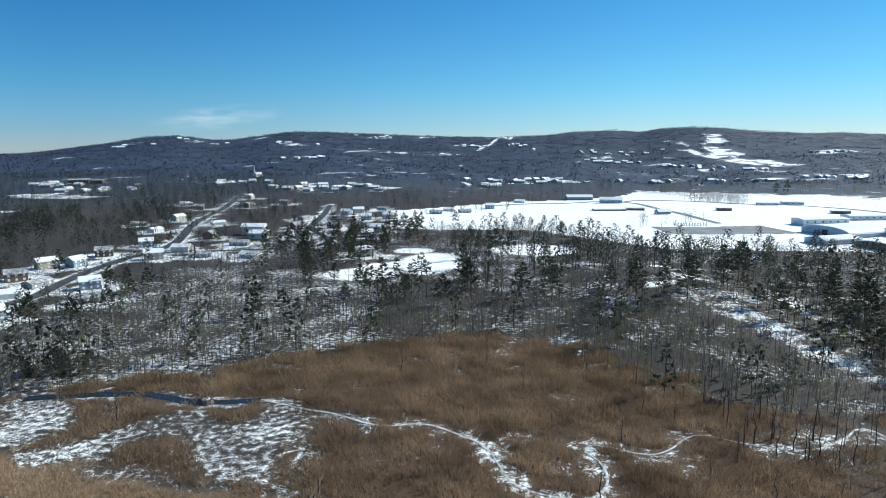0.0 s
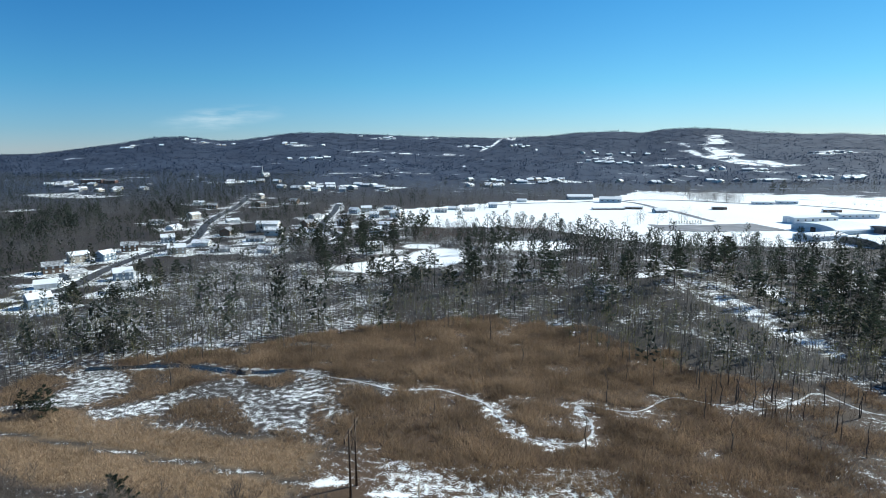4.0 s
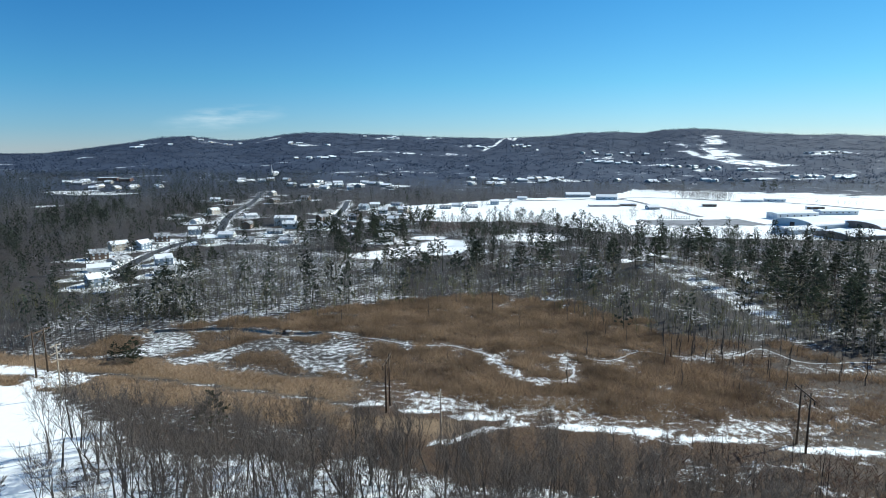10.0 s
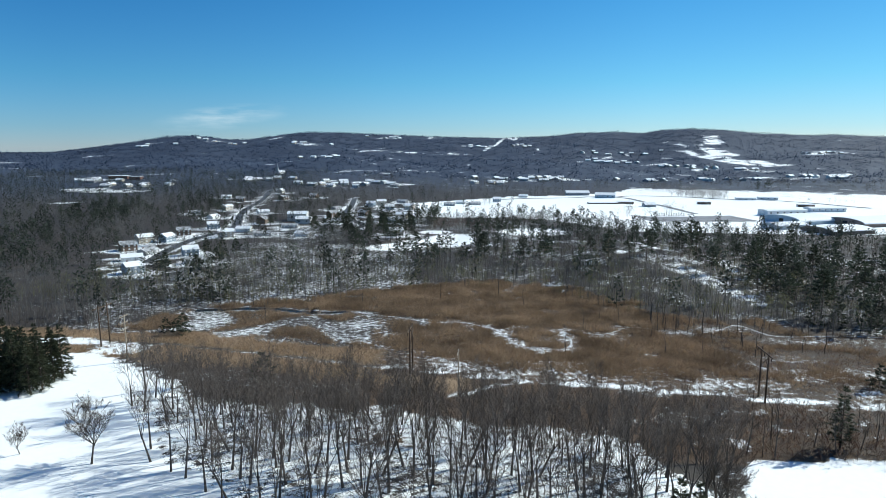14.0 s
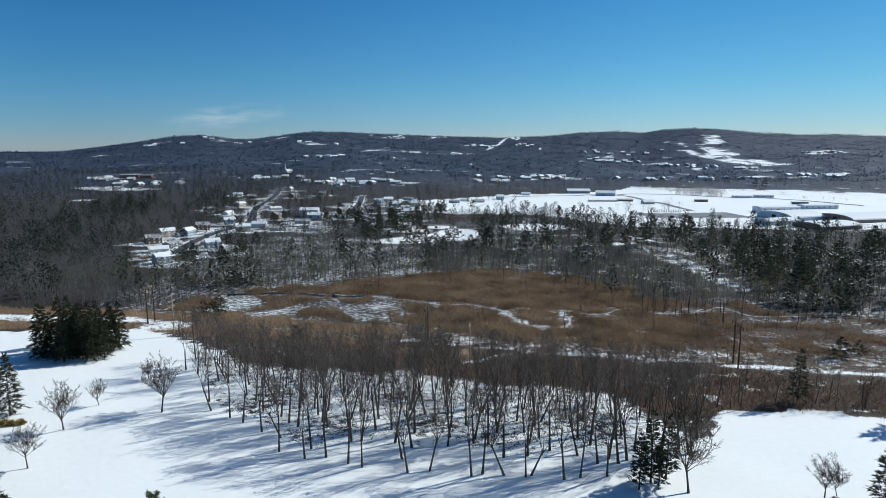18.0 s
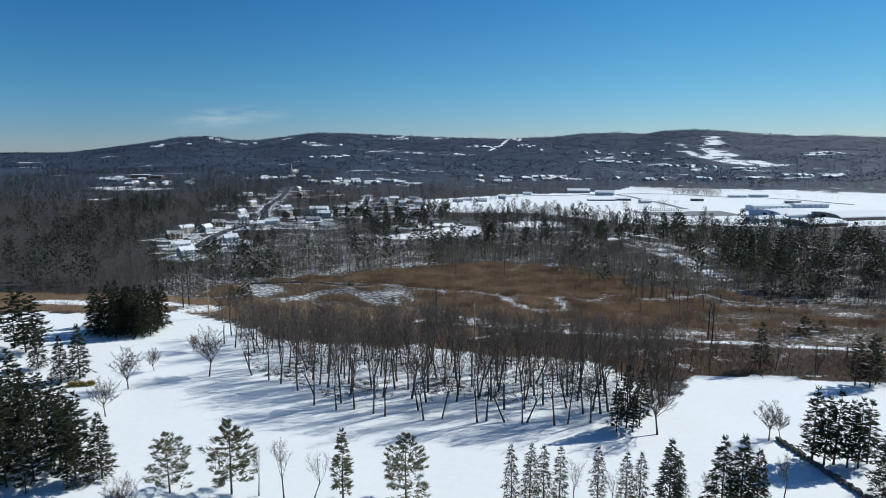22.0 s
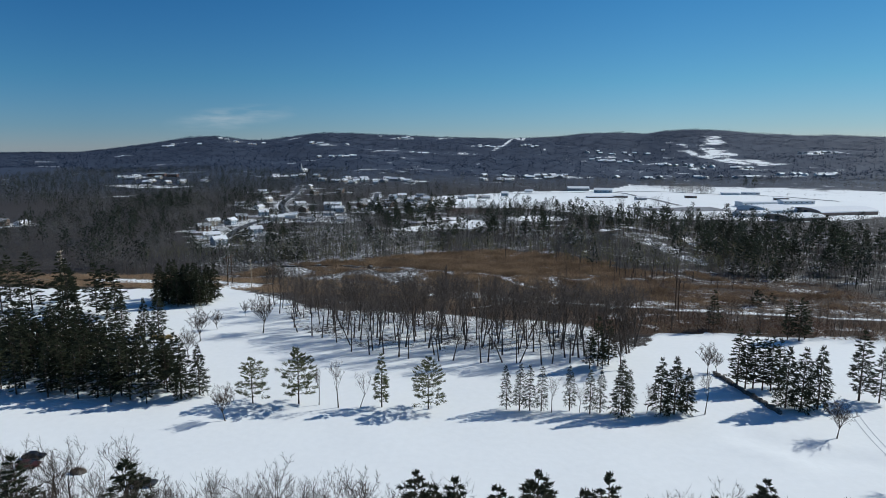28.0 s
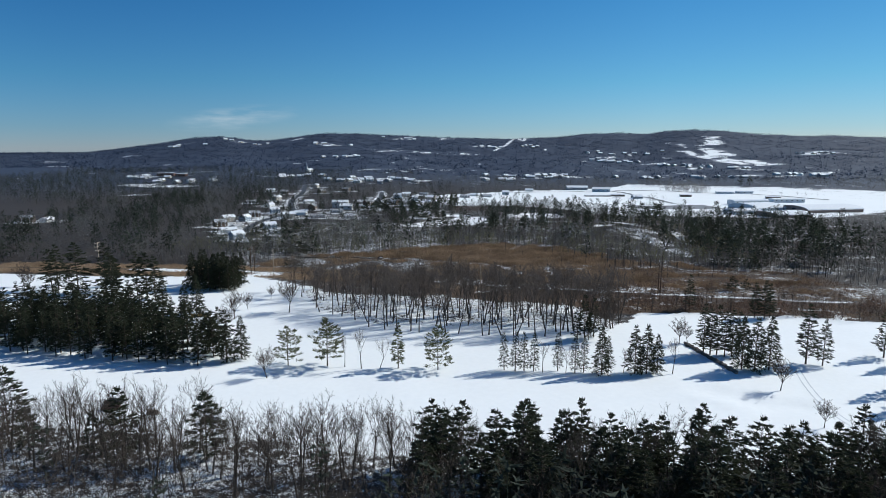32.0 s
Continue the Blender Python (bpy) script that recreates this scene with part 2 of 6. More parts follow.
def height(x, y):
    """Terrain: flat valley floor, a low knoll, hills all round at two kilometres and more."""
    x, y = np.asarray(x, float), np.asarray(y, float)
    r, az = np.hypot(x, y - ORIGIN_Y), np.degrees(np.arctan2(x, y - ORIGIN_Y))
    top = np.interp(az, [c[0] for c in CREST], [c[1] for c in CREST])
    far = np.interp(az, [-20, 0, 10], [2200, 2250, 2600])
    start = np.interp(az, [-10, 12], [600, 850])
    u = np.clip((r - start) / (far - start), 0, 1)
    z = top * u ** 2 * (1 - 0.45 * np.clip((r - far) / 2200, 0, 1))
    z = z + 7 * waves(x, y, 190) * np.minimum(u * 2, 1) * (1 - 0.8 * ease((u - 0.8) * 5))
    z = z + 7.5 * np.exp(-(((x - 62) / 42) ** 2 + ((y - 262) / 45) ** 2))
    quiet = ease((np.hypot(x, y - 20) - 220) / 300)
    return z + 0.7 * waves(x, y, 45, 1.0) * quiet + 0.12 * waves(x, y, 12, 3.0)


def ground_z(x, y):
    return float(height(x, y))


def near_line(x, y, pts):
    d = np.full(np.shape(x), 1e9)
    for (x0, y0), (x1, y1) in zip(pts, pts[1:]):
        ux, uy = x1 - x0, y1 - y0
        s = np.clip(((x - x0) * ux + (y - y0) * uy) / (ux * ux + uy * uy), 0, 1)
        d = np.minimum(d, np.hypot(x - x0 - s * ux, y - y0 - s * uy))
    return d


def inside(x, y, pts):
    c = np.zeros(np.shape(x), bool)
    for (x0, y0), (x1, y1) in zip(pts, pts[1:] + pts[:1]):
        if y0 != y1:
            c ^= ((y0 > y) != (y1 > y)) & (x < (x1 - x0) * (y - y0) / (y1 - y0) + x0)
    return c


def blob(x, y, cx, cy, rx, ry, turn=0.0):
    c, s = math.cos(radians(turn)), math.sin(radians(turn))
    u, v = (x - cx) * c + (y - cy) * s, (y - cy) * c - (x - cx) * s
    return np.clip(1.6 - 1.0 * np.hypot(u / rx, v / ry), 0, 1) / 0.6


GOLF = [(-330, -79), (-100, -79), (0, -81), (60, -80), (80, -76), (150, -72), (160, 30), (89, 37), (64, 38), (46, 35), (40, 20), (20, 48), (-30, 56),
        (-70, 60), (-96, 66), (-112, 76), (-128, 82), (-150, 76), (-190, 72), (-330, 70)]
GROVE = [(-88, 46), (-71, 21), (-55, 12), (-45, 3), (-20, 0), (10, 0), (30, -1), (36, 12), (42, 30), (20, 46), (-30, 54), (-70, 58), (-88, 58)]
SWAMP = [(-140, 98), (-100, 94), (-38, 84), (0, 78), (60, 74), (98, 71), (140, 67), (150, 92), (138, 120), (112, 127), (98, 130), (78, 142), (53, 146), (44, 159), (31, 170), (17, 189), (-8, 199),
         (-37, 186), (-63, 175), (-80, 158), (-106, 147), (-124, 134)]
FIELD = [(-120, 588), (-17, 690), (60, 735), (127, 790), (175, 880), (291, 850), (444, 790), (560, 720), (430, 540), (290, 400), (215, 380), (150, 385), (96, 384), (60, 420),
         (19, 466), (-34, 470), (-92, 466)]
TRACK = [(-300, 84), (-215, 88), (-160, 91.5), (-127, 91), (-107, 92), (-83, 88), (-47, 81.5), (-25, 78), (-6, 74.5), (12, 73), (31, 72), (48, 69.5), (69, 67), (130, 62)]
BELT = [(-30, 232), (10, 226), (60, 232), (90, 200), (100, 150), (135, 130), (190, 150), (240, 300), (190, 350), (150, 372), (95, 378), (60, 400), (20, 440), (-20, 452), (-36, 380), (-30, 300)]
EAST_SNOW = [(69, 129, 9, 3), (60, 78, 10, 3.5), (84, 117, 8, 3), (108, 118, 13, 5), (126, 132, 13, 6), (93, 78, 6, 3), (80, 100, 9, 3), (121, 106, 8, 4), (100, 92, 10, 3), (128, 84, 10, 4)]
BRUSH_LINE = ([-106, -98, -90, -80, -62, -40, -20, 10, 30], [78, 68, 60, 54, 51, 50, 48, 44, 38])
WEST_SNOW = [(-121, 87, 8, 5), (-141, 92, 12, 3), (-176, 90, 15, 4)]
SPUR = [(-17, 61), (-11, 64), (-4, 70), (4, 73.5)]
CREEK = [(-60, 137), (-49, 133), (-40, 131), (-29, 125), (-20, 129), (-12, 124), (-5, 119), (-2, 109), (1, 103), (7, 101), (14, 100.5), (18, 106), (17.5, 114), (14, 119),
         (18, 122), (24, 118.5), (30, 118), (36, 126), (41, 129), (47, 125), (59, 122), (69, 128), (77, 137), (80, 129), (83, 123), (90, 122), (102, 126), (135, 124)]
CREEK_OPEN = [(-120, 132), (-94, 139), (-84, 136), (-75, 134), (-67, 136), (-60, 137)]
ROAD_WEST = [(-206, 207), (-199, 221), (-198, 232), (-206, 256), (-211, 277), (-214, 301), (-216, 325), (-214, 353), (-219, 382), (-234, 420), (-250, 457), (-270, 516),
             (-278, 566), (-300, 640), (-340, 760)]
ROAD_LOOP = [(-214, 340), (-180, 350), (-140, 362), (-122, 375), (-118, 393), (-128, 418), (-148, 448), (-159, 478), (-166, 520), (-172, 560), (-190, 640)]
ROAD_LOOP_B = [(-159, 478), (-140, 482), (-110, 490), (-80, 484)]
ROAD_FIELD = [(-20, 655), (60, 695), (100, 722), (125, 712), (141, 682), (152, 614), (162, 566), (168, 517)]
ROAD_FAR = [(125, 712), (146, 742), (180, 735), (219, 722), (261, 698), (300, 688), (330, 646), (360, 590)]
CLEARINGS = [(-74, 292, 15, 12, 20), (-62, 318, 13, 6, 20), (-43, 325, 13, 24, 0), (13, 372, 20, 16, 0), (-58, 363, 9, 7, 0), (75, 318, 3, 6, 10), 
             (-600, 742, 40, 26, -24), (-535, 715, 26, 16, 0), (-690, 885, 30, 22, 0), (-492, 551, 10, 8, 0)]
SKI_SLOPE = [[(655, 2225), (690, 2215), (668, 2100), (652, 2018), (600, 1930), (560, 1918), (600, 2040), (630, 2110)],
             [(528, 1835), (575, 1842), (616, 1790), (600, 1690), (540, 1565), (468, 1585), (500, 1700)],
             [(478, 2040), (500, 2035), (525, 1860), (497, 1840)], [(455, 1805), (490, 1800), (505, 1670), (474, 1650)],
             [(468, 1560), (560, 1560), (640, 1440), (560, 1390), (480, 1440)]]
# snowy clearings on the hills: place, half sizes, turn
WEST_FIELDS = [(-296, 1600, 120, 20, 4), (-146, 1830, 28, 34, 0), (-171, 1655, 40, 20, 0), (-420, 1965, 50, 26, 0), (-296, 2060, 40, 26, 0), (-25, 2130, 46, 60, 0),
               (-1055, 1660, 30, 26, 0), (-936, 1790, 22, 34, 0), (-779, 1868, 20, 34, 0), (-596, 1650, 36, 40, 0), (-496, 1415, 18, 22, 0), (-523, 1195, 32, 18, 0),
               (-222, 1150, 7, 60, 10), (-168, 868, 18, 16, 0), (-241, 865, 15, 14, 0), (-291, 877, 10, 14, 0)]
EAST_FIELDS = [(70, 1815, 10, 26, 0), (235, 1665, 44, 30, 0), (418, 1675, 28, 24, 0), (316, 1800, 16, 24, 0), (319, 1440, 34, 24, 0), (368, 1355, 18, 22, 0),
               (846, 1745, 46, 40, 0), (987, 2190, 24, 40, 0), (500, 1310, 44, 34, 0), (473, 1110, 60, 24, 0), (391, 1295, 24, 24, 0), (84, 1050, 46, 22, 0),
               (17, 1010, 18, 16, 0), (289, 995, 30, 18, 0), (252, 1055, 18, 18, 0), (600, 1210, 60, 26, 0)]
HILL_FIELDS = WEST_FIELDS + EAST_FIELDS
HILL_ROAD = [(-90, 1700), (-66, 1900), (-43, 2090)]
_r = np.random.default_rng(404)
for _az, _d in zip(_r.uniform(-42, 30, 60), _r.uniform(1050, 1900, 60)):
    HILL_FIELDS.append((_d * math.sin(radians(_az)), _d * math.cos(radians(_az)) - 100, _r.uniform(6, 18), _r.uniform(4, 9), _r.uniform(-20, 20)))
HOMES = [(-209, 230, 60), (-213, 252, 70), (-186, 250, 40), (-170, 226, 50), (-230, 366, 10), (-199, 322, 20), (-228, 298, 80), (-240, 292, 70), (-234, 330, 10), (-283, 501, 60),
         (-305, 580, 20), (-236, 477, 60), (-206, 403, 75), (-200, 354, 0), (-172, 374, 15), (-147, 332, 10), (-176, 330, 10), (-187, 197, 50), (-177, 517, 80), (-150, 553, 10),
         (-143, 572, 5), (-124, 523, 10), (-105, 528, 0), (-136, 466, 0), (-84, 344, 10)]
HOMES_FAR = [(-404, 269, 20), (-392, 276, 110), (-162, 455, 30), (-148, 412, 10), (-70, 578, 0), (-60, 603, 10), (-44, 594, 0), (-21, 626, 0), (-177, 823, 0), (-229, 797, 20), (-265, 813, 0), (-100, 420, 20), (-98, 448, 0),
             (-240, 640, 10), (-300, 690, 70), (-262, 600, 60), (-340, 620, 20), (-232, 262, 65), (-262, 430, 65), (-300, 470, 20), (10, 690, 0), (-125, 600, 0)]


KNOLL_SNOW = [(72, 267, 5, 8, 20), (80, 222, 6, 9, 30), (88, 206, 5, 8, 20), (92, 184, 5, 12, 15), (96, 171, 4, 7, 0), (107, 240, 2.5, 14, -8), (60, 250, 8, 4, 30)]


def home_distance(x, y):
    d = np.full(np.shape(x), 1e9)
    for hx, hy, _ in HOMES + HOMES_FAR:
        d = np.minimum(d, np.hypot(x - hx, y - hy))
    return d


def brush_belt(x, y):
    """0 to 1: the belt of brush between the grove and the straw."""
    return ease((y - np.interp(x, *BRUSH_LINE) + 4 * waves(x, y, 9, 4.0)) / 4) * ((x > -104) & (x < 30) & (y < 90))


def road_distance(x, y):
    return np.minimum.reduce([near_line(x, y, p) for p in (ROAD_WEST, ROAD_LOOP, ROAD_LOOP_B, ROAD_FIELD, ROAD_FAR)])


def open_land(x, y):
    """0 to 1: cleared snowfields among the woods and on the hills."""
    w = waves(x, y, 22, 5.0) * 3.0
    v = inside(x + w, y + w, FIELD).astype(float)
    for c in CLEARINGS:
        v = np.maximum(v, blob(x + w * 0.5, y, *c))
    for c in KNOLL_SNOW:
        v = np.maximum(v, np.minimum(blob(x + w * 0.7, y - w * 0.5, *c), 1) * (0.6 + 0.45 * waves(x, y, 4, 3.0)))
    q = 9 * waves(x, y, 40, 2.0)
    for c in HILL_FIELDS:
        v = np.maximum(v, blob(x + q, y + q, *c) * np.clip(0.62 + 1.1 * waves(x, y, 11, 8.0), 0, 1))
    q = q + 8 * waves(x, y, 17, 6.0)
    for c in SKI_SLOPE:
        v = np.maximum(v, inside(x + q, y + q, c))
    v = np.maximum(v, ease((9 - near_line(x, y, HILL_ROAD)) / 4))
    return np.clip(v, 0, 1)


def reed_cover(x, y):
    w = 11 * waves(x, y, 9, 0.7) + 6 * waves(x, y, 3.5, 1.9)
    v = inside(x + w, y + w * 0.8, SWAMP).astype(float)
    creek = np.minimum(near_line(x, y, CREEK), near_line(x, y, CREEK_OPEN))
    v *= ease((creek - np.where(x > 36, 0.5, 2.2) - 3.8 * waves(x, y, 4, 1.0)) / 1.5)
    v *= 1 - 0.85 * ease((waves(x, y, 6.5, 2.5) + 0.5 * waves(x, y, 23, 1.5) - 0.52) / 0.12)
    patch = ease(0.5 + 1.6 * waves(x, y, 14, 4.0))
    west = ease((-30 - x - 0.25 * (y - 110)) / 18) * ease((138 - y) / 10)
    v *= 1 - west * (1 - 0.65 * ease((patch - 0.45) / 0.3))
    mid = ease(1 - np.hypot((x + 22) / 22, (y - 108) / 16)) + 0.8 * ease(1 - np.hypot((x - 55) / 45, (y - 128) / 10))
    v *= 1 - np.clip(mid, 0, 1) * (1 - 0.5 * patch)
    east = ease((x - 48) / 25)
    v *= 1 - east * (1 - 0.75 * ease(0.4 + 1.5 * waves(x, y, 8, 5.0)))
    for c in EAST_SNOW:
        v *= 1 - 0.9 * np.minimum(blob(x, y, *c), 1)
    v *= ease((near_line(x, y, TRACK) - 12 + 6 * ease((x + 30) / 10) + 4 * waves(x, y, 10, 2.0)) / 5)
    return np.clip(v, 0, 1)


def straw_cover(x, y):
    d = near_line(x, y, TRACK)
    v = ease((15 - d + 4 * waves(x, y, 9, 6.0)) / 5) * ease((np.where(y < 73, -6, -36) - x) / 8) * ease((x + 270) / 8)
    v *= ease((np.abs(d) - 0.8) / 1.2) * (~inside(x, y, GOLF))
    for c in WEST_SNOW:
        v = v * (1 - 0.9 * np.minimum(blob(x, y, *c), 1))
    return v


def snow_cover(x, y):
    r = np.hypot(x, y - ORIGIN_Y)
    v = 0.30 + 0.10 * waves(x, y, 40, 7.0) - 0.34 * ease((r - 480) / 450) + ease((x + 20) / 50) * ease((400 - y) / 60) * (0.2 * ease(0.5 + 1.8 * waves(x, y, 11, 2.2)) - 0.16)
    town = ease(0.5 + 1.5 * waves(x, y, 130, 9.0)) * ease((r - 750) / 200) * ease((1900 - r) / 500)
    v += 0.3 * town
    v = np.where((x < -50) & (x > -190) & (y > 130) & (y < 300), np.maximum(v, 0.41), v)
    v = v - 0.2 * ease((-150 - x) / 40) * ease((520 - y) / 100)
    v = v + 0.04 * inside(x, y, BELT)
    v = np.where(inside(x, y, SWAMP), 0.37 + 0.04 * ease((-30 - x) / 15), v)
    v = np.where(inside(x, y, SWAMP), v - 0.34 * ease((x - 62) / 20), v)
    for c in EAST_SNOW:
        v = np.maximum(v, 0.37 * np.minimum(blob(x, y, *c), 1))
    for c in WEST_SNOW:
        v = np.maximum(v, 0.75 * np.minimum(blob(x, y, *c), 1))
    v -= 0.34 * np.minimum(reed_cover(x, y) + straw_cover(x, y), 1)
    band = (~inside(x, y, GOLF)) & (y > 30) & (y < 92) & (near_line(x, y, TRACK) < 40)
    north = y > np.interp(x, [c[0] for c in TRACK], [c[1] for c in TRACK])
    patches = ease((waves(x, y, 5, 3.7) + 0.6 * waves(x, y, 17, 1.1) - 0.05) / 0.5)
    v = np.where(band & (x > -36), np.where(north, 0.44 + 0.14 * waves(x, y, 9, 3.0) - ease((x - 15) / 20) * (0.16 - 0.22 * patches), -0.05 + 0.56 * patches * ease((x - 10) / 25)), v)
    v = np.maximum(v, 0.9 * ease((1.7 - near_line(x, y, SPUR) + 0.5 * waves(x, y, 6)) / 1.2))
    v = np.maximum(v, 0.95 * ease((1.6 - near_line(x, y, TRACK) + 0.5 * waves(x, y, 6)) / 1.2) * np.where(x < -36, 0.46, 1.0))
    v = np.maximum(v, (0.47 - 0.08 * ease((-6 - x) / 10) - 0.05 * ease((x - 34) / 6)) * ease((np.where(x > 34, 5, 8) - np.minimum(near_line(x, y, CREEK), 99)) / 7) * (1 - reed_cover(x, y)))
    v = np.maximum(v, 0.62 * ease((21 - home_distance(x, y) + 9 * waves(x, y, 9, 5.0)) / 10))
    v = np.maximum(v, 0.60 * ease((11 - road_distance(x, y) + 4 * waves(x, y, 9, 5.0)) / 6))
    v = np.maximum(v, open_land(x, y) * 1.02)
    edge = 3 * waves(x, y, 14, 2.0)
    g = inside(x + edge * 0.4, y + edge, GOLF)
    v = np.where(g, 1.25, v)
    v = np.where(g & inside(x, y - 3, GROVE), 0.6 + 0.12 * waves(x, y, 9) + 0.4 * ease((16 - y) / 14), v)
    v = v - (v - 0.1) * brush_belt(x, y) * g
    v = np.where((y < -70) & (~g), 0.46 + 0.1 * waves(x, y, 15, 2.0) - 0.24 * ease((x + 30 + 14 * waves(x, y, 11, 1.0)) / 50), v)
    return v


# ---- ground: one graded sheet to the horizon ----
def graded(fine_lo, fine_hi, step, lo, hi, growth):
    vals, s = list(np.arange(fine_lo, fine_hi, step)), step
    while vals[-1] < hi:
        s *= growth
        vals.append(vals[-1] + s)
    s = step
    while vals[0] > lo:
        s *= growth
        vals.insert(0, vals[0] - s)
    return np.array(vals)


def fill_mesh(me, verts, faces, material_, smooth=False):
    verts, faces = np.asarray(verts, np.float32), np.asarray(faces, np.int32)
    m, k = faces.shape
    me.vertices.add(len(verts))
    me.vertices.foreach_set("co", verts.ravel())
    me.loops.add(m * k)
    me.loops.foreach_set("vertex_index", faces.ravel())
    me.polygons.add(m)
    me.polygons.foreach_set("loop_start", np.arange(0, m * k, k, dtype=np.int32))
    me.update(calc_edges=True)
    if smooth:
        me.polygons.foreach_set("use_smooth", np.ones(m, bool))
    if material_:
        me.materials.append(material_)
    return me


gx = graded(-200, 125, 2.5, -4300, 4300, 1.06)
gy = graded(-100, 260, 2.5, -3000, 4550, 1.03)
gy = np.concatenate([gy[gy < -100][::3], gy[gy >= -100]])
GX, GY = np.meshgrid(gx, gy)
GZ = height(GX, GY)
GSNOW, GREED = snow_cover(GX, GY), reed_cover(GX, GY)
bunk = sum(blob(GX, GY, cx, cy, rx, 2.2, a) for cx, cy, rx, a in ((56, -42, 5, 10), (60, -47, 4, -20), (50, -39, 4, 30), (66, -46, 5, 0)))
GZ = GZ - 0.45 * np.clip(bunk, 0, 1) + 0.25 * np.clip(sum(blob(GX, GY, cx, cy, 6, 3, 20) for cx, cy in ((57, -45), (52, -42))), 0, 1)
nx, ny = len(gx), len(gy)
idx = np.arange(nx * ny).reshape(ny, nx)
quads = np.stack([idx[:-1, :-1], idx[:-1, 1:], idx[1:, 1:], idx[1:, :-1]], -1).reshape(-1, 4)

M_GROUND, n, l, b = material("snow_leaf_litter_and_marsh", 0.75)
a1 = n.new("ShaderNodeAttribute")
a1.attribute_name = "snow"
a2 = n.new("ShaderNodeAttribute")
a2.attribute_name = "marsh"
n1, n2, n3 = add_noise(n, l, 0.6, 6.0), add_noise(n, l, 3.0, 5.0), add_noise(n, l, 0.06, 4.0)
s = math_node(n, l, "MULTIPLY_ADD", n1, 1.15, -0.575)
s = math_node(n, l, "ADD", s, math_node(n, l, "MULTIPLY_ADD", n2, 1.3, -0.65))
s = math_node(n, l, "ADD", s, math_node(n, l, "MULTIPLY_ADD", n3, 0.7, -0.35))
s = math_node(n, l, "ADD", s, a1.outputs["Fac"])
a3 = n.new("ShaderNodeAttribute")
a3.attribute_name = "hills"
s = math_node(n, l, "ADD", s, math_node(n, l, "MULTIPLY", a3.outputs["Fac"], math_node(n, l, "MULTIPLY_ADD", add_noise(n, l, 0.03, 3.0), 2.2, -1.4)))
snow_fac = ramp(n, l, s, [(0.44, (0, 0, 0)), (0.62, (1, 1, 1))])
litter = ramp(n, l, n2, [(0.3, (0.027, 0.023, 0.02)), (0.7, (0.07, 0.058, 0.049))])
marsh = ramp(n, l, n2, [(0.3, (0.06, 0.036, 0.02)), (0.7, (0.135, 0.084, 0.048))])
# blue-grey haze painted into the hills' soil, stronger farther off
hazed_soil = ramp(n, l, n1, [(0.3, (0.033, 0.044, 0.072)), (0.7, (0.06, 0.075, 0.108))])
a4 = n.new("ShaderNodeAttribute")
a4.attribute_name = "straw"
straw = ramp(n, l, n2, [(0.3, (0.17, 0.115, 0.068)), (0.7, (0.305, 0.214, 0.13))])
soil = mix_color(n, l, a4.outputs["Fac"], mix_color(n, l, a3.outputs["Fac"], mix_color(n, l, a2.outputs["Fac"], litter, marsh), hazed_soil), straw)
snow_col = ramp(n, l, n1, [(0.25, (0.88, 0.896, 0.893)), (0.75, (0.922, 0.936, 0.932))])
l.new(mix_color(n, l, snow_fac, soil, snow_col), b.inputs["Base Color"])
bump(n, l, b, n1, 0.25, 0.15)
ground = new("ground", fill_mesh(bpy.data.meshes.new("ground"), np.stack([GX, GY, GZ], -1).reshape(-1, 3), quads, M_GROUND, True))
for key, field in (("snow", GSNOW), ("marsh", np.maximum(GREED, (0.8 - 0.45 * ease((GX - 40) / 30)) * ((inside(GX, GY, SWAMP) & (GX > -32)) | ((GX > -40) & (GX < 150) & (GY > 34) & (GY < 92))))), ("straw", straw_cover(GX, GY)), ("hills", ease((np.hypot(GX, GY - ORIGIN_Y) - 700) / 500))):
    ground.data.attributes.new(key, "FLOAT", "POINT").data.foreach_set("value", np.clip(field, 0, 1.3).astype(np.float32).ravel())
tagged(ground, "snow-covered valley floor with brown marsh and wooded hills", "ground", kind="structure")


def ribbon(name, pts, width, mat, label, category, lift=0.05, wobble=0.0, step=1.5):
    """A strip that follows the ground along a line."""
    p = np.array(pts, float)
    for _ in range(2):
        q = np.empty((2 * len(p), 2))
        q[0::2], q[1::2] = p * 0.75 + np.roll(p, -1, 0) * 0.25, p * 0.25 + np.roll(p, -1, 0) * 0.75
        p = np.vstack([p[:1], q[:-2], p[-1:]])
    d = np.concatenate([[0], np.cumsum(np.hypot(*np.diff(p, axis=0).T))])
    u = np.arange(0, d[-1], step)
    c = np.stack([np.interp(u, d, p[:, 0]), np.interp(u, d, p[:, 1])], 1)
    t = np.gradient(c, axis=0)
    t /= np.hypot(t[:, 0], t[:, 1])[:, None]
    nrm = np.stack([-t[:, 1], t[:, 0]], 1)
    cols = []
    for f in (-1, -0.5, 0, 0.5, 1):
        w = width / 2 * f * (1 + wobble * waves(u + 31 * f, u * 0.4, 5.0, 2.0 + f))
        e = c + nrm * w[:, None] if not np.isscalar(w) else c + nrm * w
        cols.append(np.column_stack([e, height(e[:, 0], e[:, 1]) + lift - (0.04 if abs(f) == 1 else 0)]))
    v = np.stack(cols, 1)
    i = np.arange(len(u) * 5).reshape(len(u), 5)
    q = np.stack([i[:-1, :-1], i[:-1, 1:], i[1:, 1:], i[1:, :-1]], -1).reshape(-1, 4)
    return tagged(new(name, fill_mesh(bpy.data.meshes.new(name), v.reshape(-1, 3), q[:, ::-1], mat, True)), label, category, kind="structure")


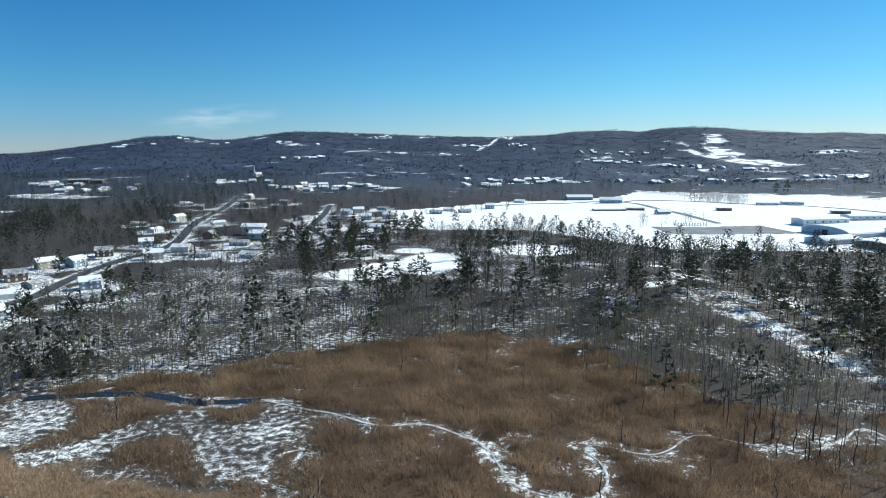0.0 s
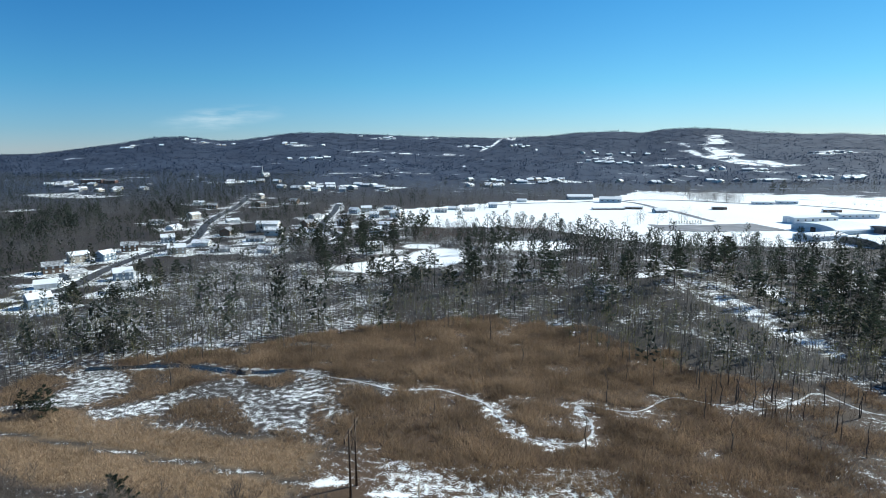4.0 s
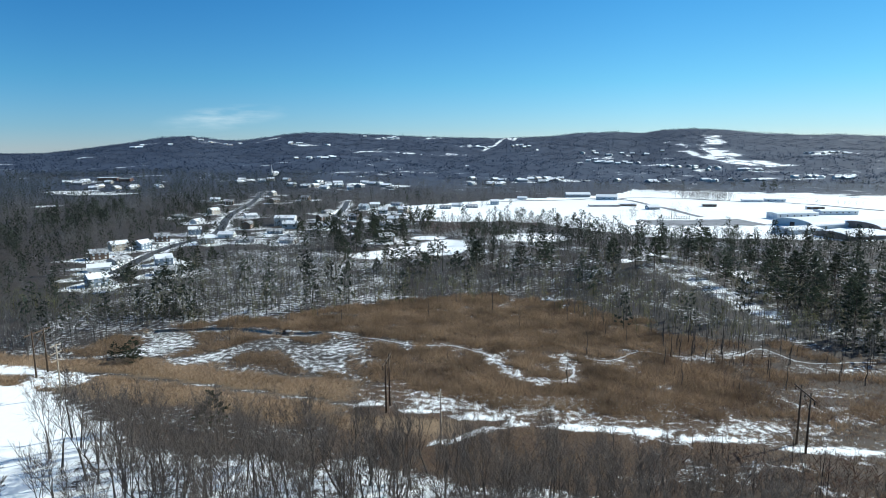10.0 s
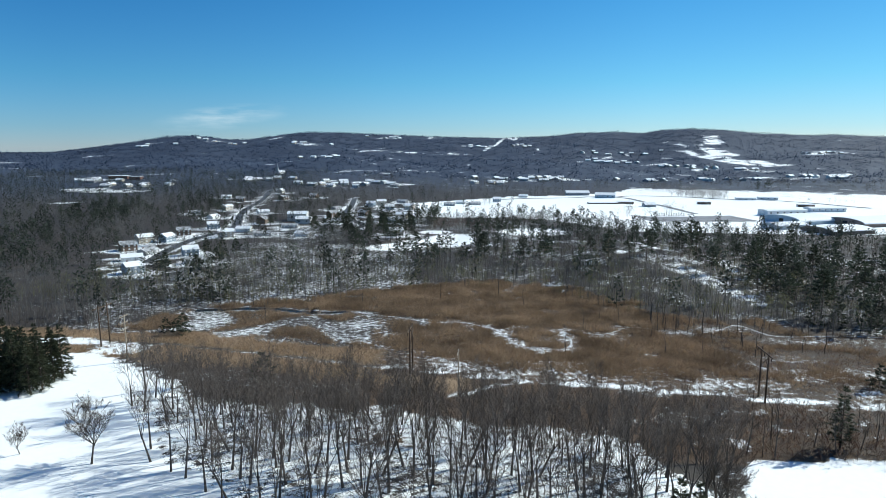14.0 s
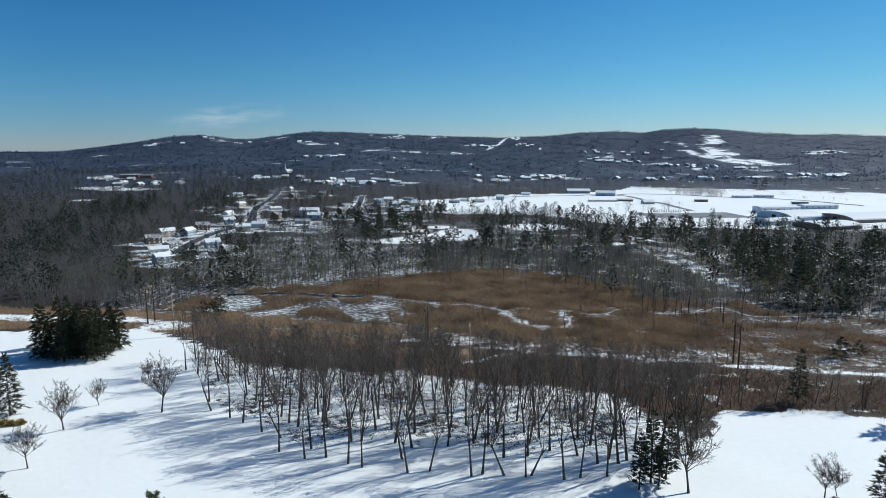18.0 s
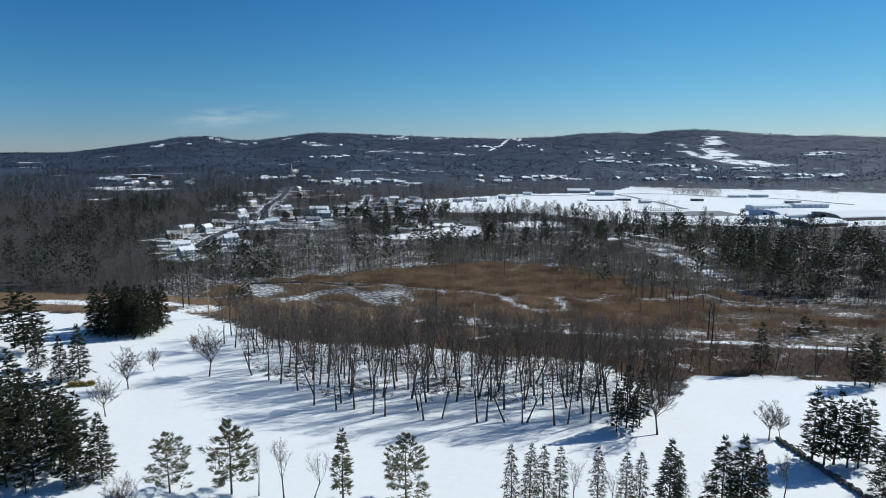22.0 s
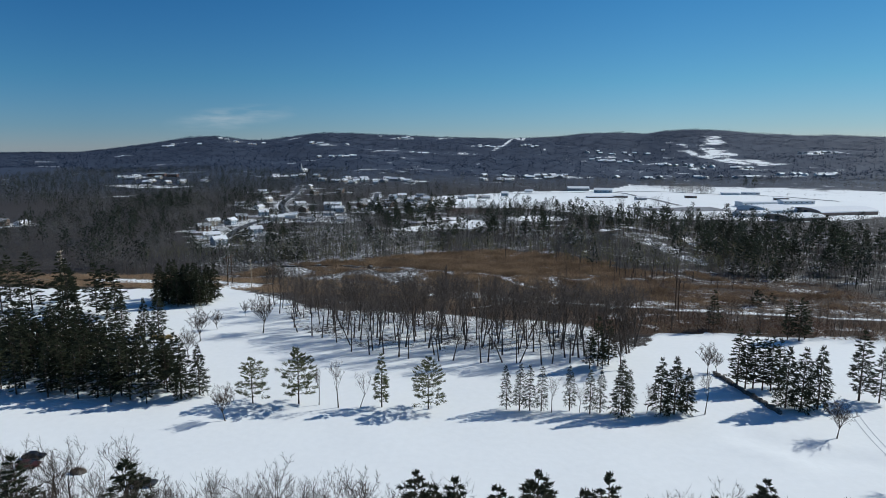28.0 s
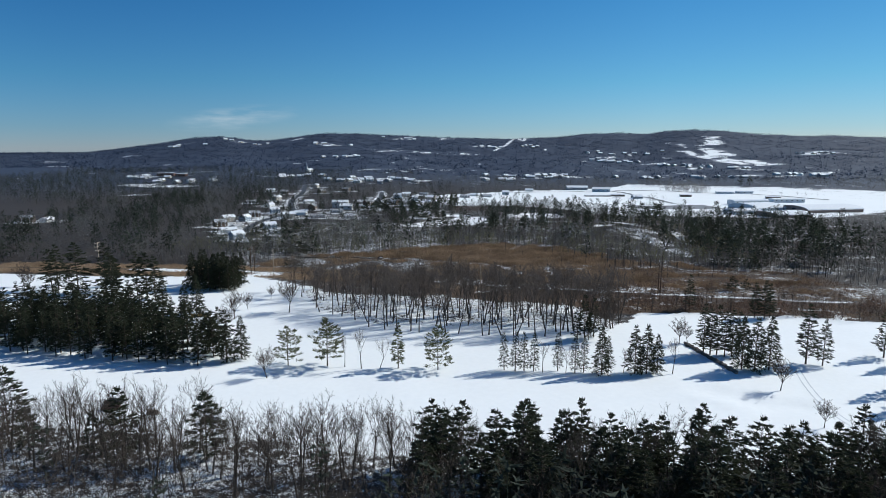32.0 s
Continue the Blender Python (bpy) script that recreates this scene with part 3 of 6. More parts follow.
ribbon("water", CREEK, 0.6, M_ICE, "narrow winding creek, frozen and covered with snow", "creek", 0.10, 0.9)
ribbon("water", CREEK_OPEN, 3.0, M_WATER, "open dark stretch of the creek among reeds", "creek", 0.10, 0.5)
ribbon("road", ROAD_WEST, 6.5, M_ROAD, "dark asphalt residential road cleared of snow", "road", 0.25, step=3)
ribbon("road", ROAD_LOOP, 6.0, M_ROAD, "curving asphalt residential street cleared of snow", "road", 0.26, step=3)
ribbon("road", ROAD_LOOP_B, 5.0, M_ROAD, "short asphalt side street between snowy yards", "road", 0.29, step=3)
ribbon("road", ROAD_FIELD, 6.0, M_LOT, "asphalt lane bending through snowy fields", "road", 0.28, step=3)
ribbon("road", ROAD_FAR, 5.0, M_LOT, "straight asphalt lane across the far snowy fields", "road", 0.31, step=3)


# ---- geometry helpers ----
def tubes(p0, p1, r0, r1, k):
    """Tapered k-sided sticks from p0 to p1."""
    p0, p1 = np.asarray(p0, float).reshape(-1, 3), np.asarray(p1, float).reshape(-1, 3)
    r0, r1 = np.broadcast_to(r0, len(p0)), np.broadcast_to(r1, len(p0))
    ax = p1 - p0
    ax /= np.linalg.norm(ax, axis=1)[:, None] + 1e-9
    ref = np.where(np.abs(ax[:, 2:]) > 0.9, [[1.0, 0, 0]], [[0, 0, 1.0]])
    u = np.cross(ax, ref)
    u /= np.linalg.norm(u, axis=1)[:, None] + 1e-9
    w = np.cross(ax, u)
    a = np.arange(k) * 2 * np.pi / k
    ring = np.cos(a)[None, :, None] * u[:, None] + np.sin(a)[None, :, None] * w[:, None]
    v = np.concatenate([p0[:, None] + ring * r0[:, None, None], p1[:, None] + ring * r1[:, None, None]], 1)
    i, j = np.arange(k), (np.arange(k) + 1) % k
    tri = np.concatenate([np.stack([i, j, j + k], 1), np.stack([i, j + k, i + k], 1)])
    t = (tri[None] + (np.arange(len(p0)) * 2 * k)[:, None, None]).reshape(-1, 3)
    return v.reshape(-1, 3), t


def spikes(p0, p1, r0, k=3):
    """k-sided cones from p0 to their tips p1."""
    p0, p1 = np.asarray(p0, float).reshape(-1, 3), np.asarray(p1, float).reshape(-1, 3)
    v, _ = tubes(p0, p1, r0, 0.0, k)
    v = v.reshape(len(p0), 2 * k, 3)[:, :k + 1]
    v[:, k] = p1
    i, j = np.arange(k), (np.arange(k) + 1) % k
    tri = np.stack([i, j, np.full(k, k)], 1)
    return v.reshape(-1, 3), (tri[None] + (np.arange(len(p0)) * (k + 1))[:, None, None]).reshape(-1, 3)


def slivers(p0, p1, half, g, up=0.0):
    """Thin three-cornered twigs or sprays from p0 to their tips p1; up: how flat they lie."""
    p0, p1 = np.asarray(p0, float).reshape(-1, 3), np.asarray(p1, float).reshape(-1, 3)
    half = np.broadcast_to(half, len(p0))
    ax = p1 - p0
    ref = g.normal(0, 1, ax.shape) * (1 - up) + np.array([0, 0, 1.0]) * up * 2
    side = np.cross(ax, ref)
    side /= np.linalg.norm(side, axis=1)[:, None] + 1e-9
    v = np.stack([p0 - side * half[:, None], p0 + side * half[:, None], p1], 1).reshape(-1, 3)
    return v, np.arange(len(v)).reshape(-1, 3)


def joined(*pieces):
    vs, ts, o = [], [], 0
    for v, t in pieces:
        vs.append(v)
        ts.append(t + o)
        o += len(v)
    return np.concatenate(vs), np.concatenate(ts)


def part_np(name, vt, mat, parent, label="", smooth=False):
    ob = new(name, fill_mesh(bpy.data.meshes.new(name), vt[0], vt[1], mat, smooth))
    ob.parent = parent
    return tagged(ob, label) if label else ob


def part(name, bm, mat, parent, label=""):
    me = bpy.data.meshes.new(name)
    bm.to_mesh(me)
    bm.free()
    me.materials.append(mat)
    ob = new(name, me)
    ob.parent = parent
    return tagged(ob, label) if label else ob


def box(bm, x0, x1, y0, y1, z0, z1):
    m = Matrix.Translation(((x0 + x1) / 2, (y0 + y1) / 2, (z0 + z1) / 2)) @ Matrix.Diagonal((x1 - x0, y1 - y0, z1 - z0, 1))
    bmesh.ops.create_cube(bm, size=1, matrix=m)
    return bm


def prism(bm, outline, y0, y1):
    """An outline of x, z drawn out along y."""
    a = [bm.verts.new((x, y0, z)) for x, z in outline]
    c = [bm.verts.new((x, y1, z)) for x, z in outline]
    bm.faces.new(a)
    bm.faces.new(c[::-1])
    for i in range(len(a)):
        j = (i + 1) % len(a)
        bm.faces.new((a[i], c[i], c[j], a[j]))
    bmesh.ops.recalc_face_normals(bm, faces=bm.faces)
    return bm


def thing(name, x, y, z=None, turn=0.0):
    e = new(name)
    e.empty_display_size = 0.5
    e.matrix_basis = pose(x, y, ground_z(x, y) if z is None else z, 0, 0, turn)
    return e


class Stock:
    """Kinds of one thing: the first of a kind is built where it is first wanted, the rest are copies."""

    def __init__(self, makers):
        self.makers, self.made = makers, {}

    def put(self, i, x, y, size, turn, label, category, group, z=None, sink=0.05):
        i %= len(self.makers)
        m = pose(x, y, (ground_z(x, y) if z is None else z) - sink, 0, 0, turn) @ Matrix.Scale(size, 4)
        if i not in self.made:
            ob = self.made[i] = self.makers[i]()
            ob.matrix_basis = m
        else:
            ob = self.made[i].copy()
            scene.collection.objects.link(ob)
            for c in self.made[i].children:
                k = c.copy()
                scene.collection.objects.link(k)
                k.parent = ob
                for d in c.children:
                    e = d.copy()
                    scene.collection.objects.link(e)
                    e.parent = k
            ob.matrix_basis = m
        return tagged(ob, label, category, group)


# ---- trees, built one metre tall and scaled to their height ----
def bare_tree(seed, h0, leaders, flare, limbs, twigs, thick=1.0, twig=M_TWIG, name="bare_tree"):
    """A leafless broadleaf tree, one metre tall: trunk that parts into rising leaders with limbs, and a crown of branches and twigs."""
    g = np.random.default_rng(seed)
    e = new(name)
    trunk, b0, b1, t0, t1 = [], [], [], [], []
    foot, lean, r = np.zeros(3), g.normal(0, 0.04, 2), 0.0125 * thick
    for i in range(3):
        q = np.array([lean[0] * (i + 1) / 3, lean[1] * (i + 1) / 3, 1.0]) * [1, 1, h0 * (i + 1) / 3]
        trunk.append(tubes(foot, q, r * (1.25 if i == 0 else 1), r * 0.9, 7))
        foot, r = q, r * 0.9
    for i in range(leaders):
        az = i * 6.283 / leaders + g.normal(0, 0.35)
        el = math.pi / 2 - flare * (0.35 + 0.85 * ((i * 0.618) % 1)) if i else math.pi / 2 - 0.08
        d = np.array([math.cos(az) * math.cos(el), math.sin(az) * math.cos(el), math.sin(el)])
        long = (1 - h0) * g.uniform(0.88, 1.08) / 5
        dome = None
        if flare > 1:
            up, wide = 1 - 1.25 * (i + 0.5) / leaders, 0.35 if flare > 1.1 else 0.2
            dome = np.array([0, 0, 0.63]) + np.array([math.cos(i * 2.4) * math.sqrt(1 - up * up) * wide, math.sin(i * 2.4) * math.sqrt(1 - up * up) * wide, up * 0.34]) * g.uniform(0.8, 1.0)
        p, rr, line = foot - np.array([0, 0, h0 * g.uniform(0, 0.25)]) * (i > 0), r * 0.55, []
        line.append(p)
        if dome is not None:
            long = np.linalg.norm(dome - p) / 5
            d = (dome - p) / (5 * long)
        for k in range(5):
            q = p + d * long
            trunk.append(tubes(p, q, rr, rr * 0.72, 4))
            d = d + np.array([g.normal(0, 0.08), g.normal(0, 0.08), 0.10 + 0.12 * flare if dome is None else 0.03])
            d /= np.linalg.norm(d)
            p, rr = q, rr * 0.72
            line.append(q)
        for j in range(limbs):
            u = 1.3 + 3.6 * (j + g.random()) / limbs
            k = min(int(u), 4)
            base = line[k] + (line[k + 1] - line[k]) * (u - k)
            axis = (line[k + 1] - line[k]) / long
            a2 = g.uniform(0, 6.283)
            out = np.array([math.cos(a2), math.sin(a2), 0.1])
            d2 = axis * 0.8 + out * g.uniform(0.4, 0.75) * (0.6 + flare) + np.array([0, 0, 0.15])
            d2 /= np.linalg.norm(d2)
            l2 = (1 - h0) * g.uniform(0.24, 0.42) * (1.15 - u / 8) * (0.62 if flare > 1 else 1)
            mid = base + d2 * l2 * 0.5
            end = mid + (d2 + np.array([0, 0, 0.25])) * l2 * 0.5
            rl = 0.0026 * thick
            trunk += [tubes(base, mid, rl, rl * 0.7, 3), spikes(mid, end, rl * 0.7, 3)]
            for m in range(4):
                s2 = base + (end - base) * (0.15 + 0.85 * (m + g.random()) / 4)
                d3 = d2 * 0.8 + g.normal(0, 0.45, 3) + np.array([0, 0, 0.3])
                d3 /= np.linalg.norm(d3)
                l3 = l2 * g.uniform(0.4, 0.7)
                b0.append(s2), b1.append(s2 + d3 * l3)
                v = g.random((twigs, 1))
                d4 = d3 * 0.75 + g.normal(0, 0.5, (twigs, 3)) + np.array([0, 0, 0.2])
                s4 = s2 + d3 * l3 * (0.15 + 0.85 * v)
                t0.append(s4), t1.append(s4 + d4 / np.linalg.norm(d4, axis=1)[:, None] * l3 * g.uniform(0.4, 0.9, (twigs, 1)))
    part_np("trunk", joined(*trunk), M_BARK, e)
    part_np("crown", joined(spikes(b0, b1, 0.0015 * thick), slivers(np.concatenate(t0), np.concatenate(t1), 0.001 * thick, g)), twig, e)
    return e


def sprays(g, base, az, ln, droop, rise, shoots, each, half, inner=0.35, span=0.06, level=0.28):
    """Needle shoots of many boughs at once: small fans of thin leaves along the outer part of each stem."""
    nb, m = len(ln), shoots * each
    out = np.stack([np.cos(az), np.sin(az), np.zeros(nb)], 1)[:, None]
    lat = np.stack([-np.sin(az), np.cos(az), np.zeros(nb)], 1)[:, None]
    zed = np.array([0, 0, 1.0])
    f = np.repeat(inner + (1 - inner) * np.sqrt((np.arange(shoots)[None] + g.random((nb, shoots))) / shoots), each, 1)
    off = np.repeat(g.uniform(-1, 1, (nb, shoots)), each, 1)
    L = ln[:, None]
    fan = 0.42 * L * (1.15 - f) * off
    z = (rise[:, None] * f - droop[:, None] * f * f) * L - 0.25 * np.abs(fan) * (droop[:, None] > 0.1)
    p0 = base[:, None] + out * (L * f)[..., None] + lat * fan[..., None] + zed * z[..., None]
    d = out * g.uniform(0.2, 1.0, (nb, m, 1)) + lat * (off * 0.6 + g.normal(0, 0.5, (nb, m)))[..., None] + zed * (rise[:, None] * 0.7 - 0.9 * droop[:, None] * f + g.normal(0.08, level, (nb, m)))[..., None]
    p1 = p0 + d / np.linalg.norm(d, axis=2)[..., None] * (span * g.uniform(0.6, 1.3, (nb, m)) * (0.55 + 0.6 * L / ln.max()))[..., None]
    return slivers(p0.reshape(-1, 3), p1.reshape(-1, 3), half, g, 0.35)


# kind: height of the lowest boughs, levels, boughs at each, reach, shoots on a bough, leaves on a shoot, half width and length of a leaf
HABIT = {"pine": (0.18, 15, 6, 0.33, 18, 5, 0.0046, 0.058), "slim": (0.15, 17, 6, 0.19, 9, 3, 0.0068, 0.056),
         "thin": (0.15, 20, 5, 0.14, 8, 2, 0.0047, 0.056), "spruce": (0.10, 21, 6, 0.2, 10, 2, 0.0074, 0.064), "belt": (0.3, 11, 5, 0.235, 7, 3, 0.0125, 0.085),
         "white": (0.17, 15, 6, 0.27, 10, 3, 0.0085, 0.057), "broad": (0.11, 15, 6, 0.31, 11, 3, 0.0098, 0.063), "young": (0.16, 9, 5, 0.24, 6, 3, 0.0125, 0.1), "bush": (0.05, 9, 7, 0.42, 13, 4, 0.013, 0.085)}


def conifer(seed, kind, needles, name):
    """spruce: a dense cone of drooping boughs; thin: a narrow see-through spruce; the others: pines with a bare lower stem and level irregular limbs."""
    g = np.random.default_rng(seed)
    e = new(name)
    lean = g.normal(0, 0.015, 2)
    k = 6
    pts = [np.array([lean[0] * i / k, lean[1] * i / k, 0.97 * i / k]) for i in range(k + 1)]
    rad = 0.0115 * np.array([1.3, 0.95, 0.8, 0.62, 0.45, 0.28, 0.08])
    low, levels, each, reach, shoots, leaves, half, span = HABIT[kind]
    cone, tiered = kind in ("spruce", "thin"), kind in ("white", "broad", "slim")
    low *= g.uniform(0.85, 1.15)
    base, az, ln, droop, rise = [], [], [], [], []
    for i in range(levels):
        f = (i + g.uniform(-0.3, 0.3) * (not cone)) / (levels - 1)
        f = min(max(f, 0.0), 1.0)
        lump = g.uniform(0.8, 1.15) if cone else g.uniform(0.6, 1.2)
        for j in range(each if f < 0.85 else 4):
            if cone:
                prof = ((1 - f) ** (0.72 if kind == "spruce" else 0.5) + 0.07) * (0.45 + 0.55 * lump) * min(1, 0.7 + 3 * f)
                ln.append(reach * prof * g.uniform(0.7, 1.2)), droop.append(g.uniform(0.15, 0.5)), rise.append(g.uniform(-0.05, 0.2))
            else:
                if g.random() < 0.12:
                    continue
                if tiered:
                    prof = min(1, 0.62 + 1.6 * f) * (1 - f) ** (0.6 if kind == "broad" else 0.72) * (0.35 + 0.65 * lump) + 0.05
                    ln.append(reach * prof * g.uniform(0.7, 1.25)), droop.append(g.uniform(0.0, 0.22)), rise.append(g.uniform(-0.05, 0.18) + 0.25 * f * f)
                    base.append((lean[0] * f, lean[1] * f, low + (0.955 - low) * f + g.normal(0, 0.008)))
                    az.append(j * 2 * math.pi / each + i * 1.9 + g.normal(0, 0.35))
                    continue
                prof = (0.62 + 0.5 * math.sin(math.pi * min(1, 0.2 + f * 0.75))) * (1 - 0.8 * f ** (2.0 if kind == "pine" else 1.5)) * lump + 0.07
                ln.append(reach * prof * g.uniform(0.6, 1.2)), droop.append(g.uniform(-0.15, 0.1)), rise.append(g.uniform(-0.05, 0.22) + 0.45 * f)
            base.append((lean[0] * f, lean[1] * f, low + (0.955 - low) * f + g.normal(0, 0.012)))
            az.append(j * 2 * math.pi / each + i * 1.9 + g.normal(0, 0.35))
    base, az, ln, droop, rise = (np.array(a) for a in (base, az, ln, droop, rise))
    ends = base + np.stack([np.cos(az), np.sin(az), rise - droop], 1) * (ln * 0.85)[:, None]
    part_np("trunk", joined(*[tubes(pts[i], pts[i + 1], rad[i], rad[i + 1], 6) for i in range(k)], spikes(base, ends, 0.0028)), M_PINE_BARK, e)
    tip = np.array([[lean[0], lean[1], 0.9]])
    top = sprays(g, np.repeat(tip, 5, 0) + [0, 0, 0.02], np.arange(5) * 1.26, np.full(5, 0.028), np.zeros(5), np.full(5, 2.2), 4, 2, half * 0.6, 0.0, span * 0.5)
    part_np("crown", joined(sprays(g, base, az, ln, droop, rise, shoots, leaves, half, 0.12 if cone else 0.2 if tiered else 0.32, span, 0.16 if tiered else 0.28), top), needles, e)
    return e


GROVE_TREES = Stock([lambda a=a: bare_tree(*a) for a in ((11, 0.42, 4, 0.42, 8, 7), (12, 0.46, 4, 0.38, 8, 7), (13, 0.36, 4, 0.5, 8, 7), (14, 0.38, 4, 0.42, 8, 7), (15, 0.4, 5, 0.55, 7, 7),
                                                        (16, 0.3, 3, 0.34, 10, 7))])
LAWN_TREES = Stock([lambda a=a: bare_tree(*a) for a in ((21, 0.3, 13, 1.35, 9, 14, 1.1, M_TWIG_GREY), (22, 0.26, 13, 1.2, 9, 14, 1.1, M_TWIG_GREY), (23, 0.3, 13, 1.4, 9, 14, 1.1, M_TWIG_GREY))])
WOOD_TREES = Stock([lambda a=a: bare_tree(*a) for a in ((81, 0.45, 6, 1.05, 6, 8, 1.05, M_TWIG_GREY), (82, 0.52, 6, 1.05, 6, 8, 1.0, M_TWIG_GREY), (83, 0.42, 7, 1.08, 5, 8, 1.05, M_TWIG_GREY), (84, 0.45, 5, 0.5, 7, 8, 0.95, M_TWIG_GREY))])
SPRUCES = Stock([lambda s=s: conifer(s, "spruce", M_NEEDLE, "spruce_tree") for s in (31, 32, 33, 34)])
THIN = Stock([lambda s=s: conifer(s, "thin", M_NEEDLE, "spruce_tree") for s in (41, 42, 43)])
PINES = Stock([lambda s=s, m=m: conifer(s, "pine", m, "pine_tree") for s, m in ((51, M_NEEDLE_Y), (52, M_NEEDLE), (53, M_NEEDLE_Y), (54, M_NEEDLE))])
GOLF_PINES = Stock([lambda s=s: conifer(s, 'slim', M_NEEDLE, 'conifer_tree') for s in (71, 72, 73)])
WHITE_PINES = Stock([lambda s=s, k=k: conifer(s, k, M_NEEDLE, "pine_tree") for s, k in ((75, "white"), (76, "broad"), (77, "white"), (78, "white"), (79, "broad"))])
FAR_PINES = Stock([lambda s=s, k=k: conifer(s, k, M_FAR_PINE, "pine_tree") for s, k in ((65, "belt"), (66, "young"), (67, "belt"), (68, "belt"), (69, "young"))])
YELLOW_PINE = Stock([lambda: conifer(74, "slim", M_NEEDLE_Y, "pine_tree")])
BUSHY = Stock([lambda s=s: conifer(s, "bush", M_FAR_PINE, "pine_bush") for s in (55, 56)])
rng = np.random.default_rng(7)


def scatter(poly, gap, seed, keep=None):
    """Points in an outline, no two nearer than about gap."""
    g = np.random.default_rng(seed)
    xs, ys = [p[0] for p in poly], [p[1] for p in poly]
    a, c = np.meshgrid(np.arange(min(xs), max(xs), gap), np.arange(min(ys), max(ys), gap))
    a, c = a.ravel() + g.uniform(-0.42, 0.42, a.size) * gap, c.ravel() + g.uniform(-0.42, 0.42, a.size) * gap
    ok = inside(a, c, poly)
    if keep is not None:
        ok &= g.random(a.size) < keep(a, c)
    return np.stack([a[ok], c[ok]], 1)


# grove of bare trees on the golf course
GROVE_FRONT = [(-86, 44), (-88, 52), (-84, 52.5), (-91, 47), (-80, 46), (-93, 56), (-78, 40), (-74, 27), (-71, 22), (-65, 19), (-61, 17), (-55, 13), (-48, 5), (-50, 11), (-42, 3), (-42, 7), (-38, 4), (-33, 2), (-30, 1), (-23, 5), (-21, 0),
               (-17, 1), (-9, 0), (-7, 1), (-3, 1), (1, 1), (2, 1.6), (8, 1), (11, 2), (16, 3)]
grove_inner = [(-84, 50), (-68, 26), (-50, 16), (-40, 10), (-20, 7), (14, 7), (32, 6), (42, 30), (24, 46), (-30, 54), (-70, 58)]
for i, (x, y) in enumerate(GROVE_FRONT + [tuple(p) for p in scatter(grove_inner, 5.25, 3)]):
    GROVE_TREES.put(int(rng.integers(6)), x, y, rng.uniform(14.5, 17.5) if i < len(GROVE_FRONT) else rng.uniform(16, 20.5) if y < 30 else rng.uniform(12, 15), rng.uniform(0, 360), "tall leafless tree with a bare grey trunk in a snowy grove", "tree", "bare trees of the grove")
for x, y, s in ((29.5, -1, 15), (34, 14, 14)):
    LAWN_TREES.put(0, x, y, s, 40, "broad leafless tree at the snowy edge of the grove", "tree", "bare trees of the grove")
for x, y, s in ((21, -1, 11), (23.5, 1.5, 14.5), (26.5, 3, 13), (24.5, -0.5, 9)):
    GOLF_PINES.put(int(x), x, y, s, x * 50, "slim dark green pine at the edge of the bare grove", "tree", "pines at the grove")

for i, (x, y, s) in enumerate(((51, 37, 11), (64, 40.5, 11), (70, 43, 9), (74, 45, 10), (61, 43, 9), (46, 38, 12), (80, 41, 9), (97, 40, 10), (104, 39, 8))):
    WOOD_TREES.put(i, x, y, s, i * 71, "leafless tree at the edge of the snowy golf course", "tree", "bare trees at the thicket")
for i, (x, y, s) in enumerate(((92, 78, 6.5), (99, 82, 4.5), (110, 136, 9), (118, 128, 7), (104, 140, 8), (125, 140, 9))):
    BUSHY.put(i, x, y, s, i * 99, "bushy dark pine at the edge of the marsh", "tree", "bushy pines at the marsh edge")

# lone trees on the snow
for i, (x, y, s) in enumerate(((-82, 20, 12.5), (-98, 9, 10), (-93, -7, 8.5), (-97, 39, 5), (-63, -45, 8), (52, -1, 8), (55, 1, 5), (68, -37, 8), (69, -58, 6), (-83, 60, 9), (-99, 22, 6),
                               (-205, 40, 9), (-214, 47, 10), (-196, 52, 9))):
    LAWN_TREES.put(i, x, y, s * 1.15, i * 77, "small leafless tree standing alone on snow", "tree", "lone bare trees on the golf course")
for i, (x, y, s) in enumerate(((-45, -34, 8.5), (-40, -35, 11), (-35, -34, 8), (9.4, -31.4, 8), (15.6, -31, 6.5), (31, -29, 6.5), (44, -28, 9.5))):
    GROVE_TREES.put(i, x, y, s, i * 50, "slim leafless tree in a row on the snow", "tree", "row of trees along the fairway")
for i, (x, y, s) in enumerate(((-61, -35, 10.3), (-50, -34, 12.8), (-19, -33, 11.4))):
    PINES.put((0, 2, 0)[i], x, y, s * 1.1, i * 120, "yellow-green pine with open limbs on the snow", "tree", "row of trees along the fairway")
YELLOW_PINE.put(0, -30, -33.4, 13.2, 10, "slender yellowish pine standing on snow", "tree", "row of trees along the fairway")
for i, (x, y, s) in enumerate(((-1, -31, 9), (2, -31.6, 9.4), (4.4, -31, 9.2), (7, -31, 9), (13.5, -30, 9), (18, -31, 8.8), (20.4, -30, 8.6), (27, -29, 8.5))):
    THIN.put(i, x, y, s * 1.22, i * 77, "narrow dark spruce in a row on the snow", "tree", "row of trees along the fairway")
for i, (x, y, s) in enumerate(((25, -31, 12), (34, -29, 12), (37, -29, 12.4), (40, -28, 9.8), (63.6, -22, 13.4), (66.6, -22.8, 13.6), (70.8, -21.6, 13.9))):
    SPRUCES.put(i, x, y, s * 1.12, i * 61, "dense dark green spruce casting a long blue shadow on snow", "tree", "spruces on the golf course")
